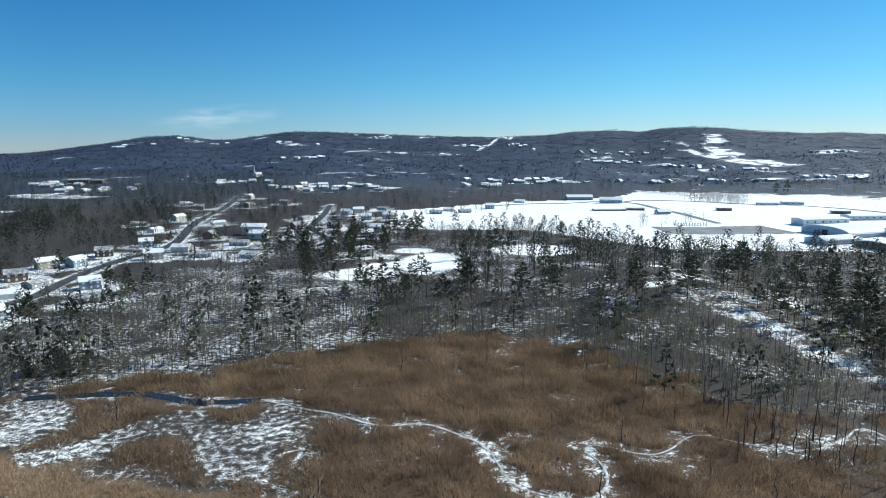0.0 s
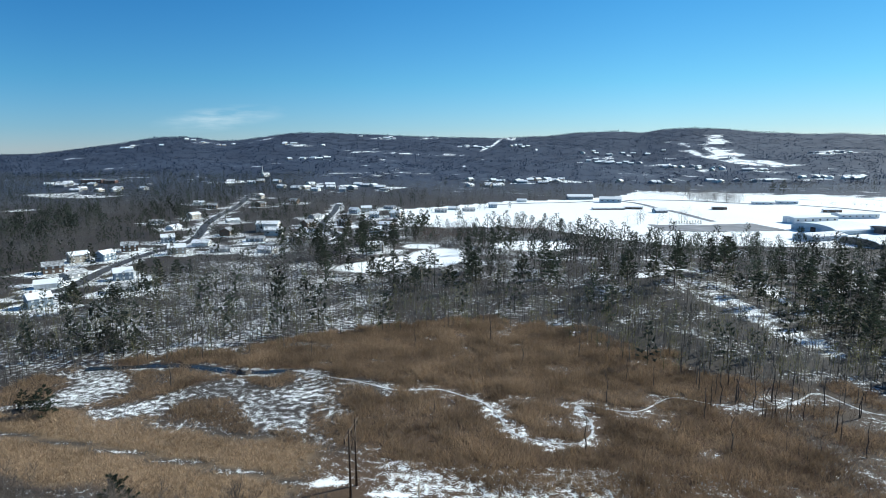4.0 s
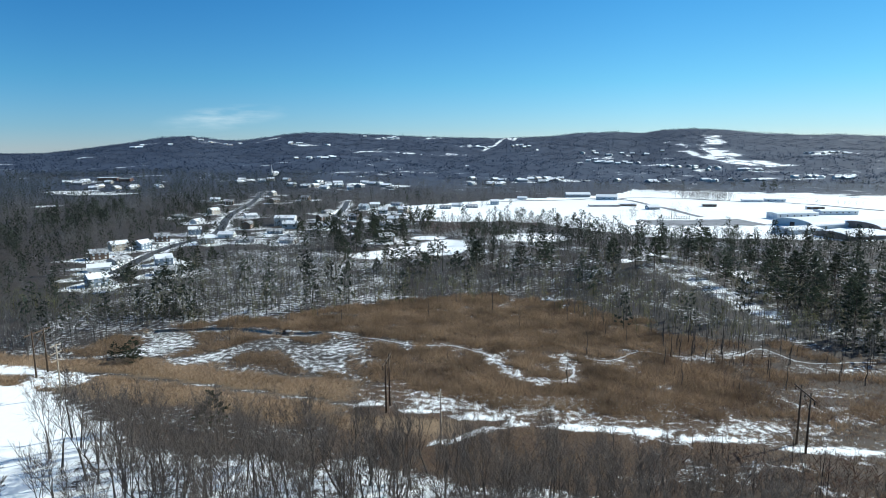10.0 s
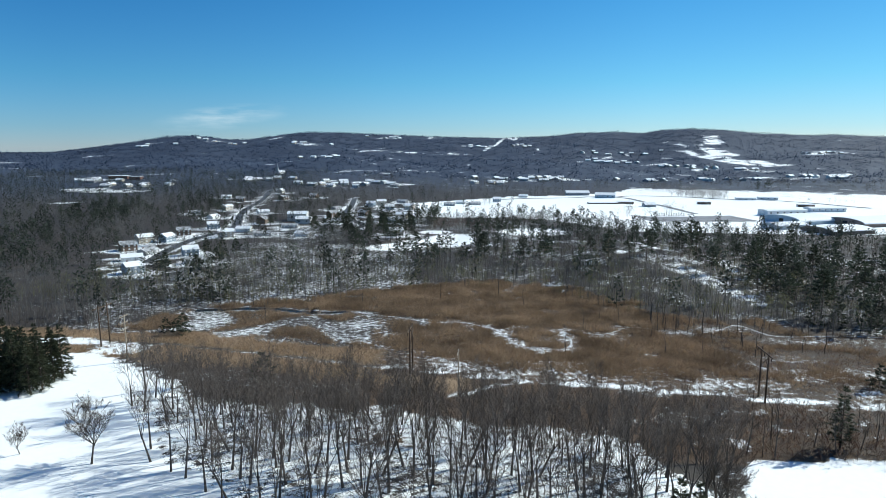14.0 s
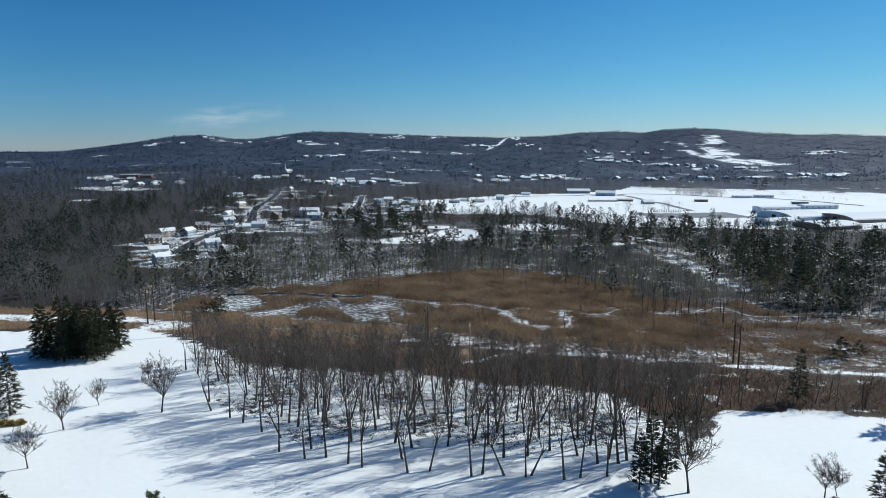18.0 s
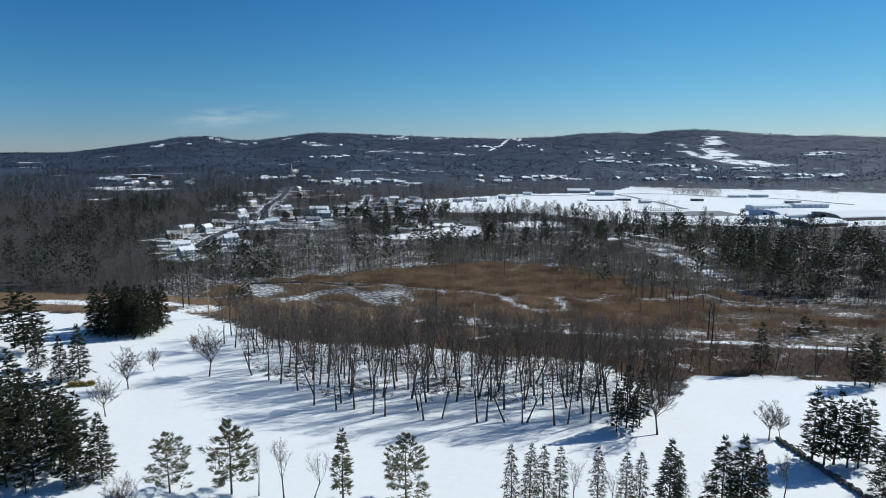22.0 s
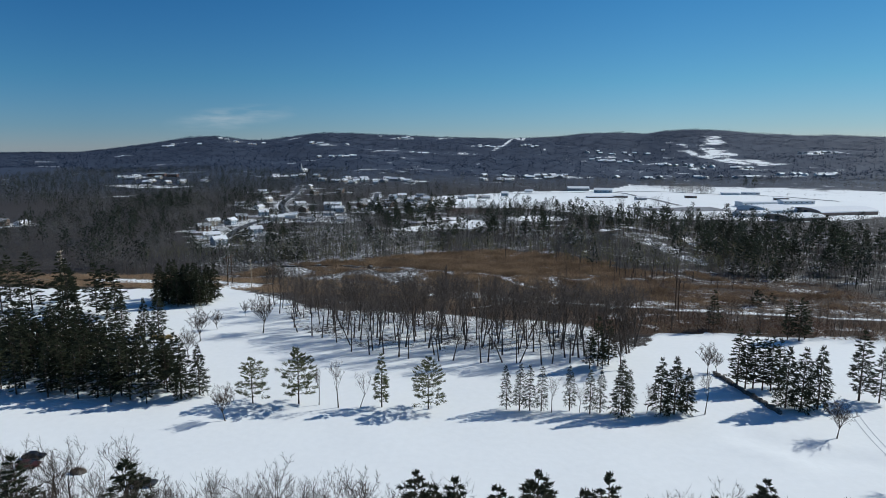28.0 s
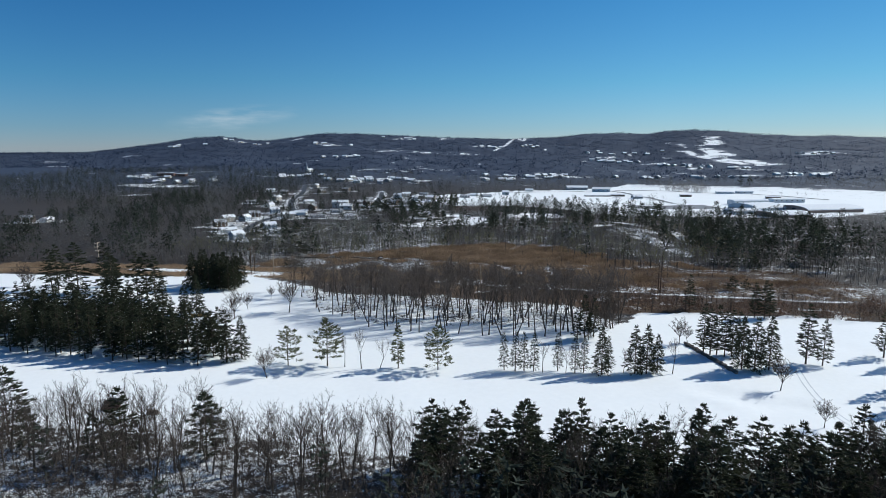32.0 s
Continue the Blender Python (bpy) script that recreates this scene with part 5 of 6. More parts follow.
xy, g = spread(36, 150, 66, 140, 1.9, 77)
x, y = xy.T
drift = np.maximum.reduce([np.minimum(blob(x, y, *c), 1) for c in EAST_SNOW])
ok = inside(x, y, SWAMP) & (near_line(x, y, TRACK) > 3) & (near_line(x, y, CREEK) > 2.5) & (g.random(len(xy)) < 0.8 * ease((x - 34) / 20) * (1 - 0.8 * drift))
mass("brush", SHRUBS, xy[ok], g.uniform(1.1, 3.0, ok.sum()), M_RUSSET, "dark russet shrubs at the drier end of the marsh", 78, category="brush")

# wider woods, then the hills
FAR_BARE = [rough_bare(i, 4, 40, 2.2, 0.15, False, 0.0, 0.45) for i in range(140, 144)]
xy, g = spread(-900, 900, 420, 1000, 8.4, 51)
x, y = xy.T
ok = in_view(x, y) & free_of_works(x, y) & ~((x > -420) & (x < 330) & (y < 560)) & (g.random(len(xy)) < 0.9 - 0.8 * ease((y - 700) / 60) * ease(0.5 + 1.6 * waves(x, y, 45, 7.0)) * (x > -330))
xy = xy[ok]
fir = g.random(len(xy)) < 0.14 + 0.25 * ease(waves(xy[:, 0], xy[:, 1], 90, 1.0)) + 0.42 * ease((-240 - xy[:, 0]) / 80)
mass("bare_woods", FAR_BARE, xy[~fir], g.uniform(7, 12, (~fir).sum()), M_WOODS, "leafless woods across the valley floor", 52)
mass("evergreen_woods", [rough_pine(i, 8, 3, 0.2, 0.3, 0.05, True, 0.7) for i in (145, 146)], xy[fir], g.uniform(8, 15, fir.sum()), M_EVERGREEN, "dark evergreens among the valley houses", 53)
HILL_TREE = [canopy(i, 16) for i in range(150, 156)]
xy, g = spread(-2100, 1700, 900, 2700, 16.5, 61)
x, y = xy.T
r = np.hypot(x, y + 100)
ski = np.any([inside(x, y, c) for c in SKI_SLOPE], axis=0)
ok = in_view(x, y) & (y >= 985) & ((open_land(x, y) < 0.12) | ((g.random(len(xy)) < 0.26) & ~ski)) & (r < 2700)
town = ease(0.5 + 1.5 * waves(x, y, 130, 9.0)) * ease((r - 750) / 200) * ease((1900 - r) / 500)
ok &= g.random(len(xy)) > 0.3 + 0.35 * town
xy = xy[ok]
fir = g.random(len(xy)) < 0.01 + 0.09 * ease(waves(xy[:, 0], xy[:, 1], 120, 4.0)) + 0.3 * ease((np.degrees(np.arctan2(xy[:, 0], xy[:, 1] + 100)) - 16) / 3) * ease((np.hypot(xy[:, 0], xy[:, 1] + 100) - 1750) / 200)
mass("hill_woods", HILL_TREE, xy[~fir], g.uniform(8.5, 13, (~fir).sum()), M_HAZE_WOODS, "leafless woods on the distant hillsides", 62)
mass("hill_evergreens", [rough_pine(i, 5, 3, 0.1, 0.4, 0.08, False, 0.6) for i in (155, 156)], xy[fir], g.uniform(5, 8, fir.sum()), M_HAZE_FIR, "dark evergreens on the distant hillsides", 63)


# reeds
def tuft(seed, blades, tall, wide, lean=0.3, half=0.026):
    g = np.random.default_rng(seed)
    p0 = np.column_stack([g.normal(0, wide, (blades, 2)), np.zeros(blades)])
    p1 = p0 + np.column_stack([g.normal(0, lean, (blades, 2)), g.uniform(0.5, 1.0, blades)]) * tall
    return slivers(p0, p1, half, g)


TUFTS = [tuft(i, 17, 1.0, 0.3, 0.42) for i in range(160, 166)]
xy, g = spread(-145, 135, 74, 202, 0.95, 71)
ok = g.random(len(xy)) < reed_cover(xy[:, 0], xy[:, 1])
xy = xy[ok]
mass("reeds", TUFTS, xy, g.uniform(1.3, 2.3, len(xy)) * (1 + 0.45 * waves(xy[:, 0], xy[:, 1], 6, 8.0)), M_REED, "dense dry brown reeds filling the marsh", 72, category="reeds")
xy, g = spread(-45, 145, 36, 104, 1.0, 75)
x, y = xy.T
tufted = ease(0.5 + 2.2 * waves(x, y, 4.5, 6.3) + 1.2 * waves(x, y, 15, 2.1))
ok = (near_line(x, y, TRACK) < 42) & (near_line(x, y, TRACK) > 2.0) & (near_line(x, y, SPUR) > 1.6) & ~inside(x, y, GOLF) & (reed_cover(x, y) < 0.4) & (straw_cover(x, y) < 0.4) & (g.random(len(xy)) < 0.15 + 0.6 * tufted)
mass("grass", TUFTS, xy[ok], g.uniform(0.5, 1.25, ok.sum()), M_REED, "short dry brown grass poking through snow", 76, category="grass")
xy, g = spread(-270, -30, 68, 106, 0.95, 73)
ok = g.random(len(xy)) < straw_cover(xy[:, 0], xy[:, 1])
mass("reeds", [tuft(i, 17, 0.8, 0.34, 0.4, 0.036) for i in (167, 168, 169)], xy[ok], g.uniform(0.9, 1.7, ok.sum()), M_STRAW, "pale tan dry grass under the power line", 74, category="reeds")


# ---- buildings ----
M_SHINGLE = plain("shingles_with_snow", (0.06, 0.058, 0.058), (0.62, 0.64, 0.66), 0.35, 0.8, relief=0.03)


def house(seed, w, d, wall_h, pitch, siding, name="house", close=True, bare=False):
    """A gabled house with a snow-covered roof."""
    e = new(name)
    rise = w / 2 * pitch
    part("wall", prism(bmesh.new(), [(-w / 2, -0.3), (w / 2, -0.3), (w / 2, wall_h), (0, wall_h + rise), (-w / 2, wall_h)], -d / 2, d / 2), siding, e)
    o, th = 0.5, 0.28
    roof = bmesh.new()
    prism(roof, [(-w / 2 - o, wall_h - o * pitch + 0.02), (0, wall_h + rise + 0.02), (w / 2 + o, wall_h - o * pitch + 0.02), (w / 2 + o, wall_h - o * pitch + th), (0, wall_h + rise + th * 1.3),
                 (-w / 2 - o, wall_h - o * pitch + th)], -d / 2 - o, d / 2 + o)
    part("roof", roof, M_SHINGLE if bare else M_SNOWCAP, e, "dark shingle roof with patches of snow" if bare else "snow-covered gable roof")
    if not close:
        return e
    part("chimney", box(bmesh.new(), 0.8, 1.7, d * 0.2, d * 0.2 + 0.9, wall_h + rise * 0.5, wall_h + rise + 1.0), M_BRICK, e, "brick chimney")
    rows = (1.0,) if wall_h < 4 else (0.9, 3.5)
    for side in (-1, 1):
        for zz in rows:
            for k in range(3):
                yy = -d * 0.33 + k * d * 0.33
                f = part("window", box(bmesh.new(), side * w / 2 - 0.05, side * w / 2 + 0.06, yy - 0.65, yy + 0.65, zz, zz + 1.4), M_TRIM, e)
                part("pane", box(bmesh.new(), side * w / 2 - 0.03, side * w / 2 + 0.09, yy - 0.5, yy + 0.5, zz + 0.14, zz + 1.26), M_GLASS, f)
    for zz in rows:
        for xx in (-w * 0.25, w * 0.25):
            f = part("window", box(bmesh.new(), xx - 0.65, xx + 0.65, -d / 2 - 0.06, -d / 2 + 0.05, zz, zz + 1.4), M_TRIM, e)
            part("pane", box(bmesh.new(), xx - 0.5, xx + 0.5, -d / 2 - 0.09, -d / 2 + 0.03, zz + 0.14, zz + 1.26), M_GLASS, f)
    part("door", box(bmesh.new(), -0.5, 0.5, -d / 2 - 0.08, -d / 2 + 0.05, 0.0, 2.05), M_BRICK, e, "dark red front door")
    return e


HOUSES = Stock([lambda i=i, a=a: house(i, *a, SIDING[i], bare=i in (2, 3)) for i, a in enumerate(((8.5, 14, 3.0, 0.45), (9, 13, 5.4, 0.5), (8, 15, 3.0, 0.4), (9.5, 12, 5.2, 0.5), (8.5, 11, 5.2, 0.55)))])
TONE = ("white", "beige", "grey", "dark brown", "pale blue")
for i, (x, y, a) in enumerate(HOMES + HOMES_FAR):
    k = (i * 7 + i // 3) % 5
    HOUSES.put(k, x, y, 0.76, a + 90 + (i * 37) % 50 - 25, TONE[k] + ("-sided gabled house with a half-thawed roof in a snowy yard" if k in (2, 3) else "-sided gabled house with a snow-covered roof in a snowy yard"), "house", "houses of the village")

COTTAGES = Stock([lambda i=i, a=a: house(i, *a, SIDING[i], "house", False) for i, a in enumerate(((10, 13, 3.0, 0.5), (10, 12, 2.8, 0.55), (11, 15, 3.2, 0.45)))])
TOWNS = [(214, 1484), (257, 1510), (219, 1741), (380, 1791), (347, 1356), (407, 1326), (501, 1311), (490, 1109), (589, 1128), (88, 1055), (49, 1022), (-6, 959), (-34, 1031), (21, 1863),
         (-1010, 1612), (-600, 1680), (-390, 900), (-268, 821), (-247, 861), (-575, 821), (-660, 868), (-420, 1978), (-930, 1790), (-488, 1389), (-100, 1800), (817, 1740), (250, 1050), (330, 1060)]
for i, (cx, cy) in enumerate(TOWNS):
    for j in range(6):
        x, y, k = cx + rng.normal(0, 38), cy + rng.normal(0, 16), int(rng.integers(3))
        COTTAGES.put(k, x, y, 0.9, rng.uniform(70, 170), "distant " + TONE[k] + " house with a snowy roof among woods", "house", "distant houses")


def barn(x, y, turn, length, width, wall_h, pitch, wall_mat, label, name="barn", arch=False, roof_mat=None):
    """A long building along its own x; arch: a round-backed hall."""
    e = thing(name, x, y, None, turn)
    if arch:
        prof = [(width / 2 * math.cos(a), wall_h + width * pitch / 2 * math.sin(a)) for a in [math.pi * i / 14 for i in range(15)]]
        big = [(width / 2 * 1.02 * math.cos(a), wall_h + 0.3 + width * pitch / 2 * math.sin(a)) for a in [math.pi * i / 14 for i in range(15)]]
        outline = [(-width / 2, -0.3), (width / 2, -0.3)] + prof
        roof = big + [(a, c) for a, c in prof[::-1]]
    else:
        rise = width / 2 * pitch
        outline = [(-width / 2, -0.3), (width / 2, -0.3), (width / 2, wall_h), (0, wall_h + rise), (-width / 2, wall_h)]
        o = 0.5
        roof = [(-width / 2 - o, wall_h - o * pitch + 0.02), (0, wall_h + rise + 0.02), (width / 2 + o, wall_h - o * pitch + 0.02), (width / 2 + o, wall_h - o * pitch + 0.35), (0, wall_h + rise + 0.4),
                (-width / 2 - o, wall_h - o * pitch + 0.35)]
    turn_x = Matrix.Rotation(radians(90), 4, "Z")
    for nm, out, mat, ends, lab in (("wall", outline, wall_mat, 0.0, ""), ("roof", roof, roof_mat or M_SNOWCAP, 0.4, "snow-covered roof")):
        bm = prism(bmesh.new(), out, -length / 2 - ends, length / 2 + ends)
        bm.transform(turn_x)
        part(nm, bm, mat, e, lab)
    if not arch:
        count = max(2, int(length / 6))
        for i in range(count):
            xx = -length / 2 + length * (i + 0.5) / count
            w = part("window", box(bmesh.new(), xx - 0.9, xx + 0.9, -width / 2 - 0.07, -width / 2 + 0.05, wall_h * 0.4, wall_h * 0.75), M_TRIM, e)
            part("pane", box(bmesh.new(), xx - 0.75, xx + 0.75, -width / 2 - 0.1, -width / 2 + 0.02, wall_h * 0.44, wall_h * 0.71), M_GLASS, w)
        part("door", box(bmesh.new(), -length / 2 - 0.08, -length / 2 + 0.05, -1.6, 1.6, 0, min(3.0, wall_h * 0.85)), M_TRIM, e, "wide pale door")
    else:
        part("door", box(bmesh.new(), -length / 2 - 0.1, -length / 2 + 0.05, -2.2, 2.2, 0, 3.6), M_GLASS, e, "dark wide entrance")
    return tagged(e, label, name.replace("_", " "))


HALL_BLUE = plain("blue_grey_cladding", (0.3, 0.37, 0.42), (0.42, 0.49, 0.55), 0.2, 0.5)
HALL_BROWN = plain("brown_hall_wall", (0.17, 0.13, 0.11), (0.27, 0.21, 0.18), 0.3, 0.7)
barn(234, 461, 24, 36, 38, 2.4, 0.2, HALL_BLUE, "large round-roofed hall with snow on its blue-grey vault", "hall", True)
barn(235, 399, 22, 38, 28, 2.4, 0.17, HALL_BROWN, "lower round-roofed hall with brown walls and snow", "hall", True)
barn(290, 452, 20, 62, 36, 2.6, 0.18, HALL_BROWN, "wide round-roofed brown hall under snow", "hall", True)
barn(245, 520, 15, 40, 14, 4.5, 0.1, M_METAL, "pale metal shed with a flat snowy roof", "shed")
barn(206, 418, 24, 30, 16, 3.0, 0.2, HALL_BLUE, "low blue-grey annex with a snowy roof", "hall")
barn(300, 560, 10, 36, 12, 3.5, 0.15, M_METAL, "long pale greenhouse in the snowy fields", "greenhouse")
barn(80, 743, 4, 30, 11, 3.5, 0.4, SIDING[2], "long grey farm building with a snowy roof")
barn(110, 700, -10, 24, 11, 4.0, 0.4, HALL_BLUE, "long blue-grey farm building with a snowy roof")
barn(96, 620, 8, 32, 8, 1.4, 0.1, HALL_BROWN, "low flat shed on the snowy field", "shed")
barn(122, 629, -5, 18, 7, 2.2, 0.2, SIDING[3], "low dark shed beside the lane", "shed")
barn(140, 591, 15, 12, 8, 2.4, 0.5, SIDING[2], "small grey barn with a snowy roof")
barn(205, 624, 0, 14, 4, 2.6, 0.1, SIDING[3], "dark open shelter on the snowy field", "shed")
barn(272, 692, -4, 22, 6, 2.6, 0.2, M_METAL, "low pale greenhouse on the far field", "greenhouse")
barn(300, 700, -4, 22, 6, 2.6, 0.2, M_METAL, "low pale greenhouse on the far field", "greenhouse")
barn(302, 605, -4, 16, 5, 2.6, 0.1, SIDING[3], "dark long shed among the fields", "shed")
barn(-184, 426, 8, 16, 10, 6.0, 0.35, SIDING[0], "large white two-storey building with a snowy roof", "building")
barn(-172, 406, 8, 12, 9, 4.0, 0.4, SIDING[0], "white wing with a snow-covered roof", "building")
barn(-655, 890, 10, 30, 14, 5, 0.05, M_BRICK, "long red-brick school with a flat roof", "school")
barn(-622, 884, 10, 18, 12, 4.5, 0.05, M_BRICK, "red-brick school wing with a flat roof", "school")
church = barn(-423, 1012, 70, 15, 7, 4, 0.7, SIDING[0], "white church with a slender steeple", "church")
part("tower", box(bmesh.new(), -8.6, -6.6, -1.0, 1.0, 0, 10), SIDING[0], church)
bm = bmesh.new()
bmesh.ops.create_cone(bm, segments=8, radius1=1.1, radius2=0.05, depth=9, cap_ends=True, matrix=Matrix.Translation((-7.6, 0, 14.4)))
part("spire", bm, SIDING[0], church, "white pointed spire")
ribbon("pavement", [(110, 470), (140, 472), (170, 476), (200, 484)], 44, M_LOT, "grey parking lot partly clear of snow", "parking lot", 0.3, 0.15, 3)

# clipped cone-shaped evergreens in a line, and the row of bare trees behind the fields
for i in range(12):
    FAR_PINES.put(4, 128 + i * 2.2, 498 + i * 0.25, 3.4 if i else 5, i * 40, "small clipped conical evergreen in a line on snow", "shrub", "clipped evergreens by the lot")
g = np.random.default_rng(81)
for n, (x0, y0), (x1, y1), wide, size, note in ((120, (190, 868), (270, 780), 5, (7, 12), "row of leafless trees between snowy fields"), (90, (206, 738), (258, 704), 4, (8, 13), "thick row of leafless trees across the snowy fields"),
                                                (16, (93, 492), (150, 530), 5, (8, 13), "leafless trees scattered beside the parking lot"), (14, (330, 704), (374, 658), 1, (3, 4.5), "line of small leafless trees on snow")):
    t = g.random(n)[:, None]
    xy = np.array([[x0, y0]]) * (1 - t) + np.array([[x1, y1]]) * t + g.normal(0, wide, (n, 2))
    mass("bare_tree_row", BARE, xy, g.uniform(*size, n), M_WOODS, note, 82 + n)
for x, y in ((343, 851), (358, 853)):
    FAR_PINES.put(1, x, y, 17, x * 3, "broad dark pine on the far snowy fields", "tree", "pines on the far fields")
for outline, seed in (([(-76, 440), (-27, 438), (-22, 400), (-62, 384)], 84), ([(-9, 463), (22, 466), (26, 436), (-6, 440)], 85)):
    xy = scatter(outline, 2.6, seed)
    mass("brush", BUSHES, xy, np.random.default_rng(seed).uniform(2.5, 5, len(xy)), M_RUSSET, "reddish-brown thicket at the edge of a snowy field", seed, category="brush")


# ---- power line ----
def stick(p0, p1, r0, r1, k=8):
    v, t = tubes([p0], [p1], r0, r1, k)
    cap = [(0, i + 1, i) for i in range(1, k - 1)] + [(k, k + i, k + i + 1) for i in range(1, k - 1)]
    return v, np.concatenate([t, np.array(cap)])


def h_frame(x, y, tall, gap):
    """Two wooden poles with one long arm, crossed braces and hanging insulators."""
    e = thing("power_pylon", x, y)
    for s in (-1, 1):
        part_np("pole", stick((0, s * gap / 2, -0.5), (0, s * gap / 2, tall), 0.24, 0.16), M_POLE, e)
    bm = box(bmesh.new(), -0.28, -0.06, -gap * 1.1, gap * 1.1, tall - 1.0, tall - 0.7)
    part("crossarm", bm, M_POLE, e)
    part_np("brace", stick((0.2, -gap / 2, tall - 4.5), (0.2, gap / 2, tall - 1.2), 0.08, 0.08, 6), M_POLE, e)
    part_np("brace", stick((0.33, gap / 2, tall - 4.5), (0.33, -gap / 2, tall - 1.2), 0.08, 0.08, 6), M_POLE, e)
    for yy in (-gap, 0, gap):
        part_np("insulator", stick((-0.17, yy, tall - 1.75), (-0.17, yy, tall - 1.02), 0.12, 0.08, 6), M_GLASS, e)
    return tagged(e, "two-pole wooden power pylon with a long crossarm", "pylon", "pylons of the power line")


def line_pole(x, y, tall, arms):
    e = thing("utility_pole", x, y)
    part_np("pole", stick((0, 0, -0.5), (0, 0, tall), 0.2, 0.13), M_POLE_L, e)
    for i in range(arms):
        z = tall - 0.6 - 1.9 * i
        part("crossarm", box(bmesh.new(), -0.27, -0.12, -1.9, 1.9, z, z + 0.18), M_POLE_L, e)
        for yy in (-1.7, 1.7):
            part_np("insulator", stick((-0.2, yy, z + 0.18), (-0.2, yy, z + 0.5), 0.09, 0.06, 6), M_TRIM, e)
    return tagged(e, "pale utility pole with short crossarms beside the snowy track", "utility pole", "poles of the power line")


for x, y in ((-28.5, 78), (60, 68), (-127.5, 90)):
    h_frame(x, y, 13.0, 4.2)
line_pole(-111, 76, 14, 3)
line_pole(-14, 62, 11.5, 1)
line_pole(-207, 87, 14, 3)


# ---- dead trees of the marsh ----
def snag(seed):
    g = np.random.default_rng(seed)
    e = new("dead_tree")
    pts = [np.array([g.normal(0, 0.012) * i, g.normal(0, 0.012) * i, i / 5]) for i in range(6)]
    part_np("trunk", joined(*[tubes(pts[i], pts[i + 1], 0.017 - 0.0028 * i, 0.0142 - 0.0028 * i, 6) for i in range(5)]), M_BARK, e)
    p0 = np.array([pts[2 + k % 3] + (pts[3 + k % 3] - pts[2 + k % 3]) * g.random() for k in range(9)])
    d = g.normal(0, 1, (9, 3)) * [1, 1, 0.4] + [0, 0, 0.5]
    ends = p0 + d / np.linalg.norm(d, axis=1)[:, None] * g.uniform(0.08, 0.22, (9, 1))
    for k in range(0, 9, 2):
        part_np("branch", spikes(p0[k], ends[k], 0.007), M_BARK, e)
    return e


SNAGS = Stock([lambda s=s: snag(s) for s in (91, 92, 93, 94)])
for i, (x, y, z) in enumerate(((-88, 121, 9), (15, 98, 9), (23, 124, 8), (46, 145, 9), (47, 132, 10), (47, 122, 9), (50, 125, 10), (56, 138, 9), (55, 128, 10), (57, 123, 9), (58, 119, 8), (63, 128, 11),
                               (68, 129, 9), (70, 112, 10), (52, 119, 8), (-7, 170, 10), (44, 117, 8), (61, 121, 9), (66, 118, 8), (73, 124, 9), (36, 133, 7), (-30, 160, 8), (3, 150, 8), (-60, 150, 7),
                               (85, 112, 8), (92, 106, 9), (20, 160, 8), (-18, 112, 5))):
    SNAGS.put(i, x, y, z, i * 67, "dead grey standing tree with broken branches in the marsh", "dead tree", "dead trees of the marsh")
g = np.random.default_rng(95)
for i in range(34):
    SNAGS.put(i, g.uniform(30, 100), g.uniform(96, 140), g.uniform(4, 8.5), g.uniform(0, 360), "thin dead tree standing in brown reeds", "dead tree", "dead trees of the marsh")

# beaver lodge in the open water
lodge = thing("beaver_lodge", -74, 134)
g = np.random.default_rng(97)
bm = bmesh.new()
bmesh.ops.create_icosphere(bm, subdivisions=3, radius=1)
for v in bm.verts:
    k = 1 + 0.12 * noise.noise(v.co * 2.5)
    v.co = Vector((v.co.x * 2.0 * k, v.co.y * 1.8 * k, v.co.z * 1.25 * k))
part("mound", bm, M_STONE, lodge)
a = g.uniform(0, 6.28, 120)
p0 = np.stack([1.9 * np.cos(a), 1.7 * np.sin(a), g.uniform(0, 0.5, 120)], 1)
part_np("sticks", tubes(p0, p0 * 0.3 + np.stack([g.normal(0, 0.5, 120), g.normal(0, 0.5, 120), g.uniform(0.9, 2.1, 120)], 1), 0.05, 0.03, 4), M_POLE, lodge)
bm = bmesh.new()
bmesh.ops.create_icosphere(bm, subdivisions=2, radius=1, matrix=Matrix.Translation((0.1, 0, 1.14)) @ Matrix.Diagonal((1.25, 1.1, 0.25, 1)))
part("snow_cap", bm, M_SNOWCAP, lodge, "cap of snow")
tagged(lodge, "dark beaver lodge of sticks with a cap of snow", "beaver lodge")


# ---- on the golf course ----
CAR_PAINT = [plain("car_paint_" + n, tuple(c * 0.9 for c in col), col, 0.5, 0.3, 0.3) for n, col in (("black", (0.015, 0.015, 0.018)), ("grey", (0.07, 0.075, 0.08)), ("dark_red", (0.09, 0.025, 0.025)))]
M_TYRE = plain("black_rubber", (0.012, 0.012, 0.012), (0.025, 0.025, 0.025), 4, 0.9)


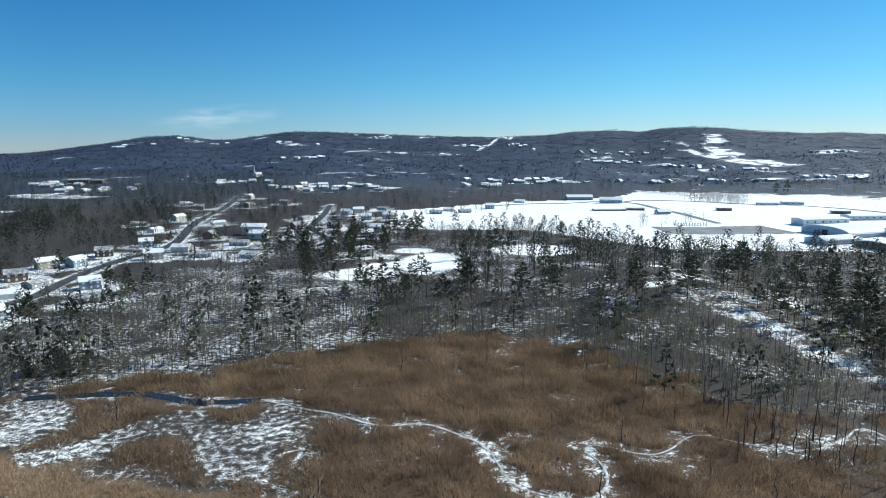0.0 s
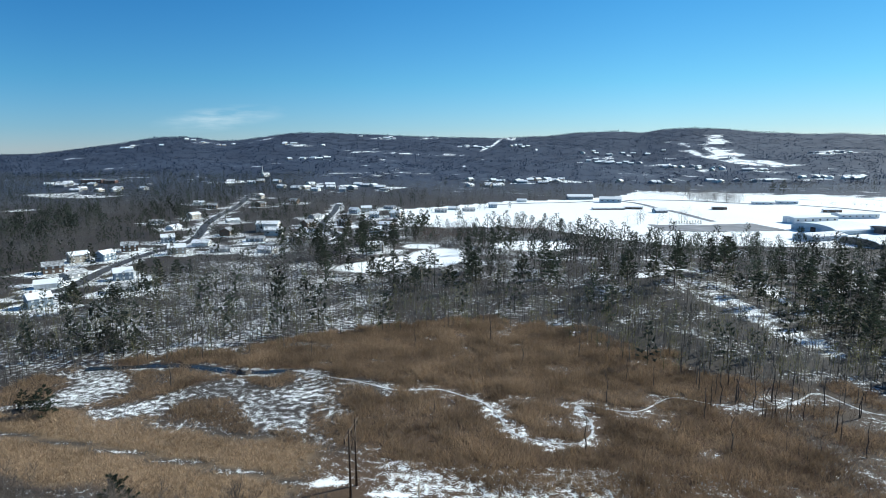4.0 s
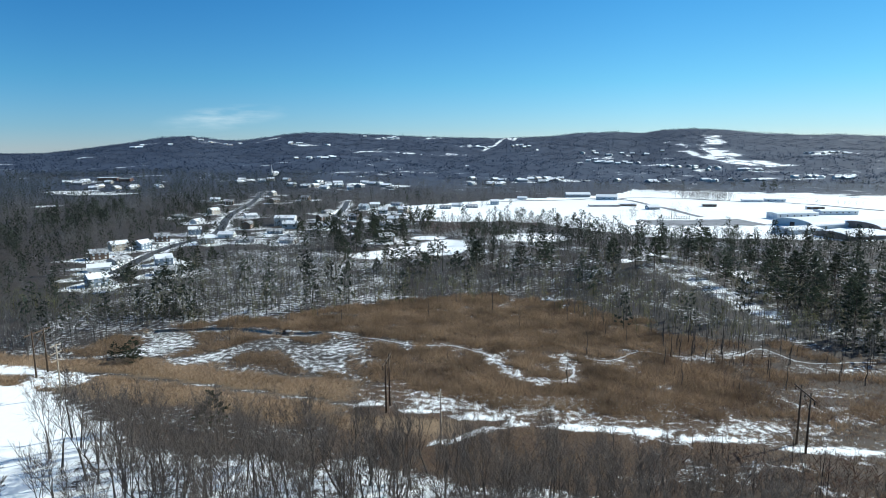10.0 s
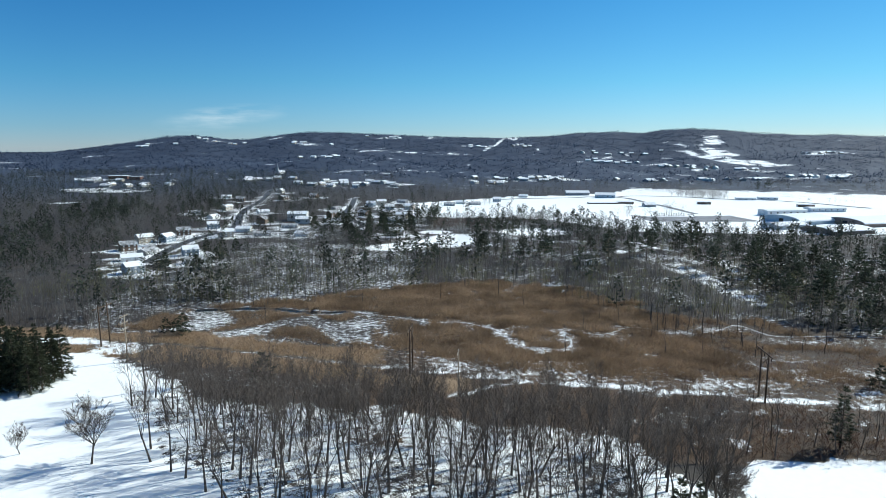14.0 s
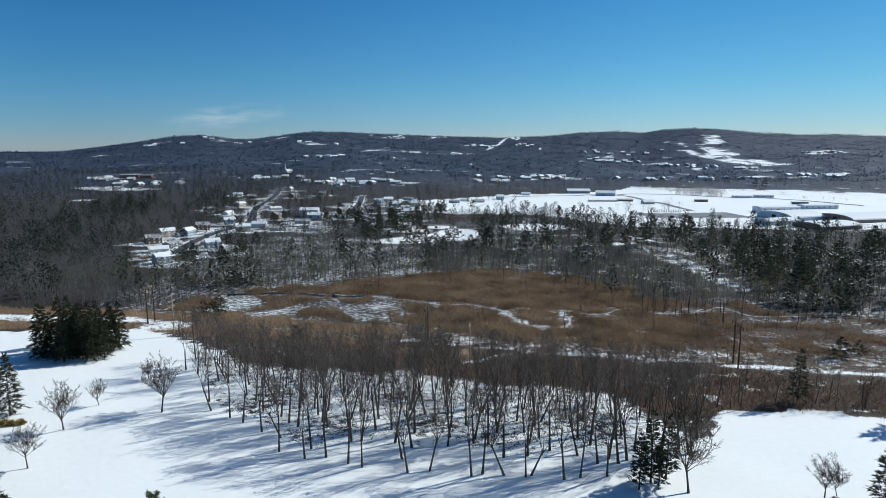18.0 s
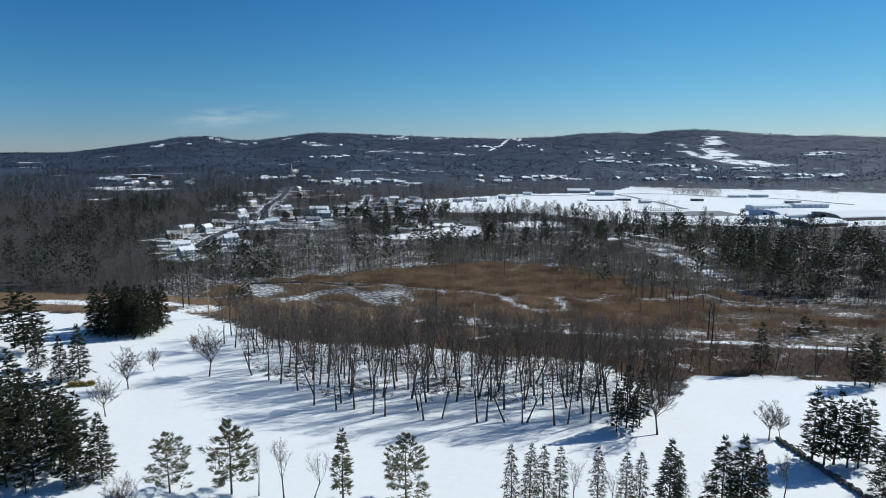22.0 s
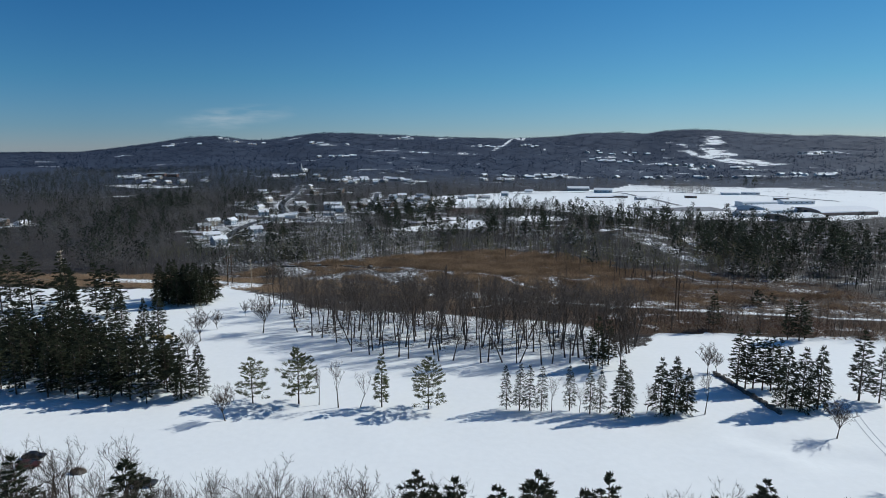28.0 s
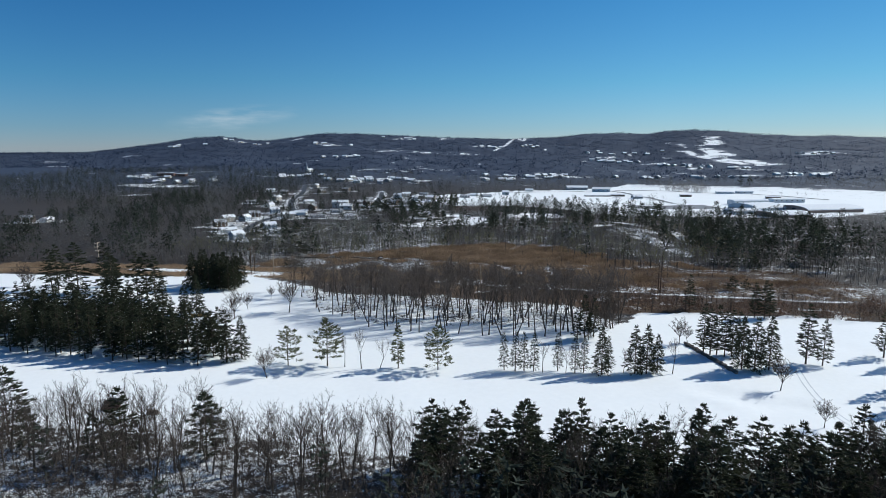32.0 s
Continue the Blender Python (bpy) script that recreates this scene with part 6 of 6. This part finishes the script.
def car(paint):
    """A parked saloon, nose along x."""
    e = new("car")
    bm = prism(bmesh.new(), [(-2.3, 0.35), (2.3, 0.35), (2.35, 0.6), (2.2, 0.85), (1.1, 0.98), (-1.75, 1.02), (-2.3, 0.95), (-2.36, 0.6)], -0.88, 0.88)
    bmesh.ops.bevel(bm, geom=bm.edges[:], offset=0.07, segments=2, affect="EDGES")
    part("body", bm, paint, e)
    bm = prism(bmesh.new(), [(-1.85, 1.0), (1.05, 0.97), (0.35, 1.42), (-1.2, 1.45)], -0.74, 0.74)
    bmesh.ops.bevel(bm, geom=bm.edges[:], offset=0.05, segments=2, affect="EDGES")
    part("window_glass", bm, M_GLASS, e)
    part("roof", box(bmesh.new(), -1.15, 0.3, -0.7, 0.7, 1.43, 1.5), paint, e)
    for x in (-1.4, 1.4):
        for y in (-0.82, 0.82):
            bm = bmesh.new()
            bmesh.ops.create_cone(bm, segments=16, radius1=0.33, radius2=0.33, depth=0.22, cap_ends=True, matrix=pose(x, y, 0.33, 90))
            part("wheel", bm, M_TYRE, e)
    return e


CAR_SPOTS = ((-92, -66, 10), (-90.5, -69.2, 12), (-64.5, -72.5, 8))
CARS = Stock([lambda p=p: car(p) for p in CAR_PAINT])
for i, (x, y, a) in enumerate(CAR_SPOTS):
    CARS.put((0, 2, 1)[i % 3], x, y, 0.88, a, ("black", "dark red", "grey")[i % 3] + " car parked on snow at the wood edge", "car", "cars parked at the wood edge", sink=-0.02)

mound = thing("brush_pile", -79.8, -69.8)
g = np.random.default_rng(96)
bm = bmesh.new()
bmesh.ops.create_icosphere(bm, subdivisions=3, radius=1)
for v in bm.verts:
    k = 1 + 0.16 * noise.noise(v.co * 2.2)
    v.co = Vector((v.co.x * 1.6 * k, v.co.y * 1.1 * k, v.co.z * 0.7 * k))
part("mound", bm, M_STONE, mound)
a = g.uniform(0, 6.28, 90)
p0 = np.stack([1.45 * np.cos(a), 1.0 * np.sin(a), g.uniform(0, 0.3, 90)], 1)
part_np("sticks", tubes(p0, p0 * 0.3 + np.stack([g.normal(0, 0.5, 90), g.normal(0, 0.4, 90), g.uniform(0.6, 1.2, 90)], 1), 0.035, 0.02, 4), M_POLE, mound)
tagged(mound, "brown pile of earth and brushwood on snow", "brush pile")

wall = thing("stone_wall", 57.5, -13, 0)
STONES = []
for i in range(4):
    bm = bmesh.new()
    bmesh.ops.create_icosphere(bm, subdivisions=1, radius=0.5)
    for v in bm.verts:
        v.co *= 1 + 0.22 * noise.noise(v.co * 3 + Vector((i * 7, 0, 0)))
    me = bpy.data.meshes.new("stone")
    bm.to_mesh(me)
    bm.free()
    me.materials.append(M_STONE)
    STONES.append(me)
g = np.random.default_rng(98)
for i in range(150):
    u = i / 149
    ob = new("stone", STONES[i % 4])
    ob.parent = wall
    x, y = -3.5 + 7.0 * u + g.normal(0, 0.28), 12.5 - 25 * u + g.normal(0, 0.12)
    ob.matrix_basis = pose(x, y, ground_z(57.5 + x, -13 + y) + 0.22 + 0.3 * (i % 3 == 0), g.uniform(0, 360), g.uniform(0, 360), 0) @ Matrix.Diagonal((g.uniform(0.7, 1.3), g.uniform(0.7, 1.2), g.uniform(0.5, 0.9), 1))
tagged(wall, "dark low fieldstone wall crossing the snow", "stone wall")

M_RUT = plain("packed_snow_ruts", (0.62, 0.64, 0.66), (0.74, 0.755, 0.77), 1.0, 0.7)
for dx in (0.0, 1.5):
    ribbon("trim", [(78 + dx, -20), (76 + dx, -30), (74.5 + dx, -39), (74 + dx, -48), (75 + dx, -56), (79 + dx, -68)], 0.35, M_RUT, "wheel rut pressed into the snow", "track", 0.05, 0.3, 1.0)
for i, (x, y) in enumerate(((-113.6, 9), (-111.5, 9.5), (-109.4, 10.2))):
    e = thing("shrub", x, y)
    e.scale = (1.35, 1.35, 1.35)
    g = np.random.default_rng(300 + i)
    d = g.normal(0, 1, (260, 3))
    d[:, 2] = np.abs(d[:, 2])
    d /= np.linalg.norm(d, axis=1)[:, None]
    part_np("stems", tubes(d[:24] * 0.05, d[:24] * 0.8, 0.03, 0.015, 4), M_BARK, e)
    part_np("foliage", slivers(d * 0.5, d * g.uniform(0.8, 1.15, (260, 1)) + g.normal(0, 0.12, (260, 3)) * [1, 1, 0.3], 0.14, g), M_BALE, e)
    tagged(e, "round yellow-leaved shrub on the snow", "shrub", "yellow shrubs")
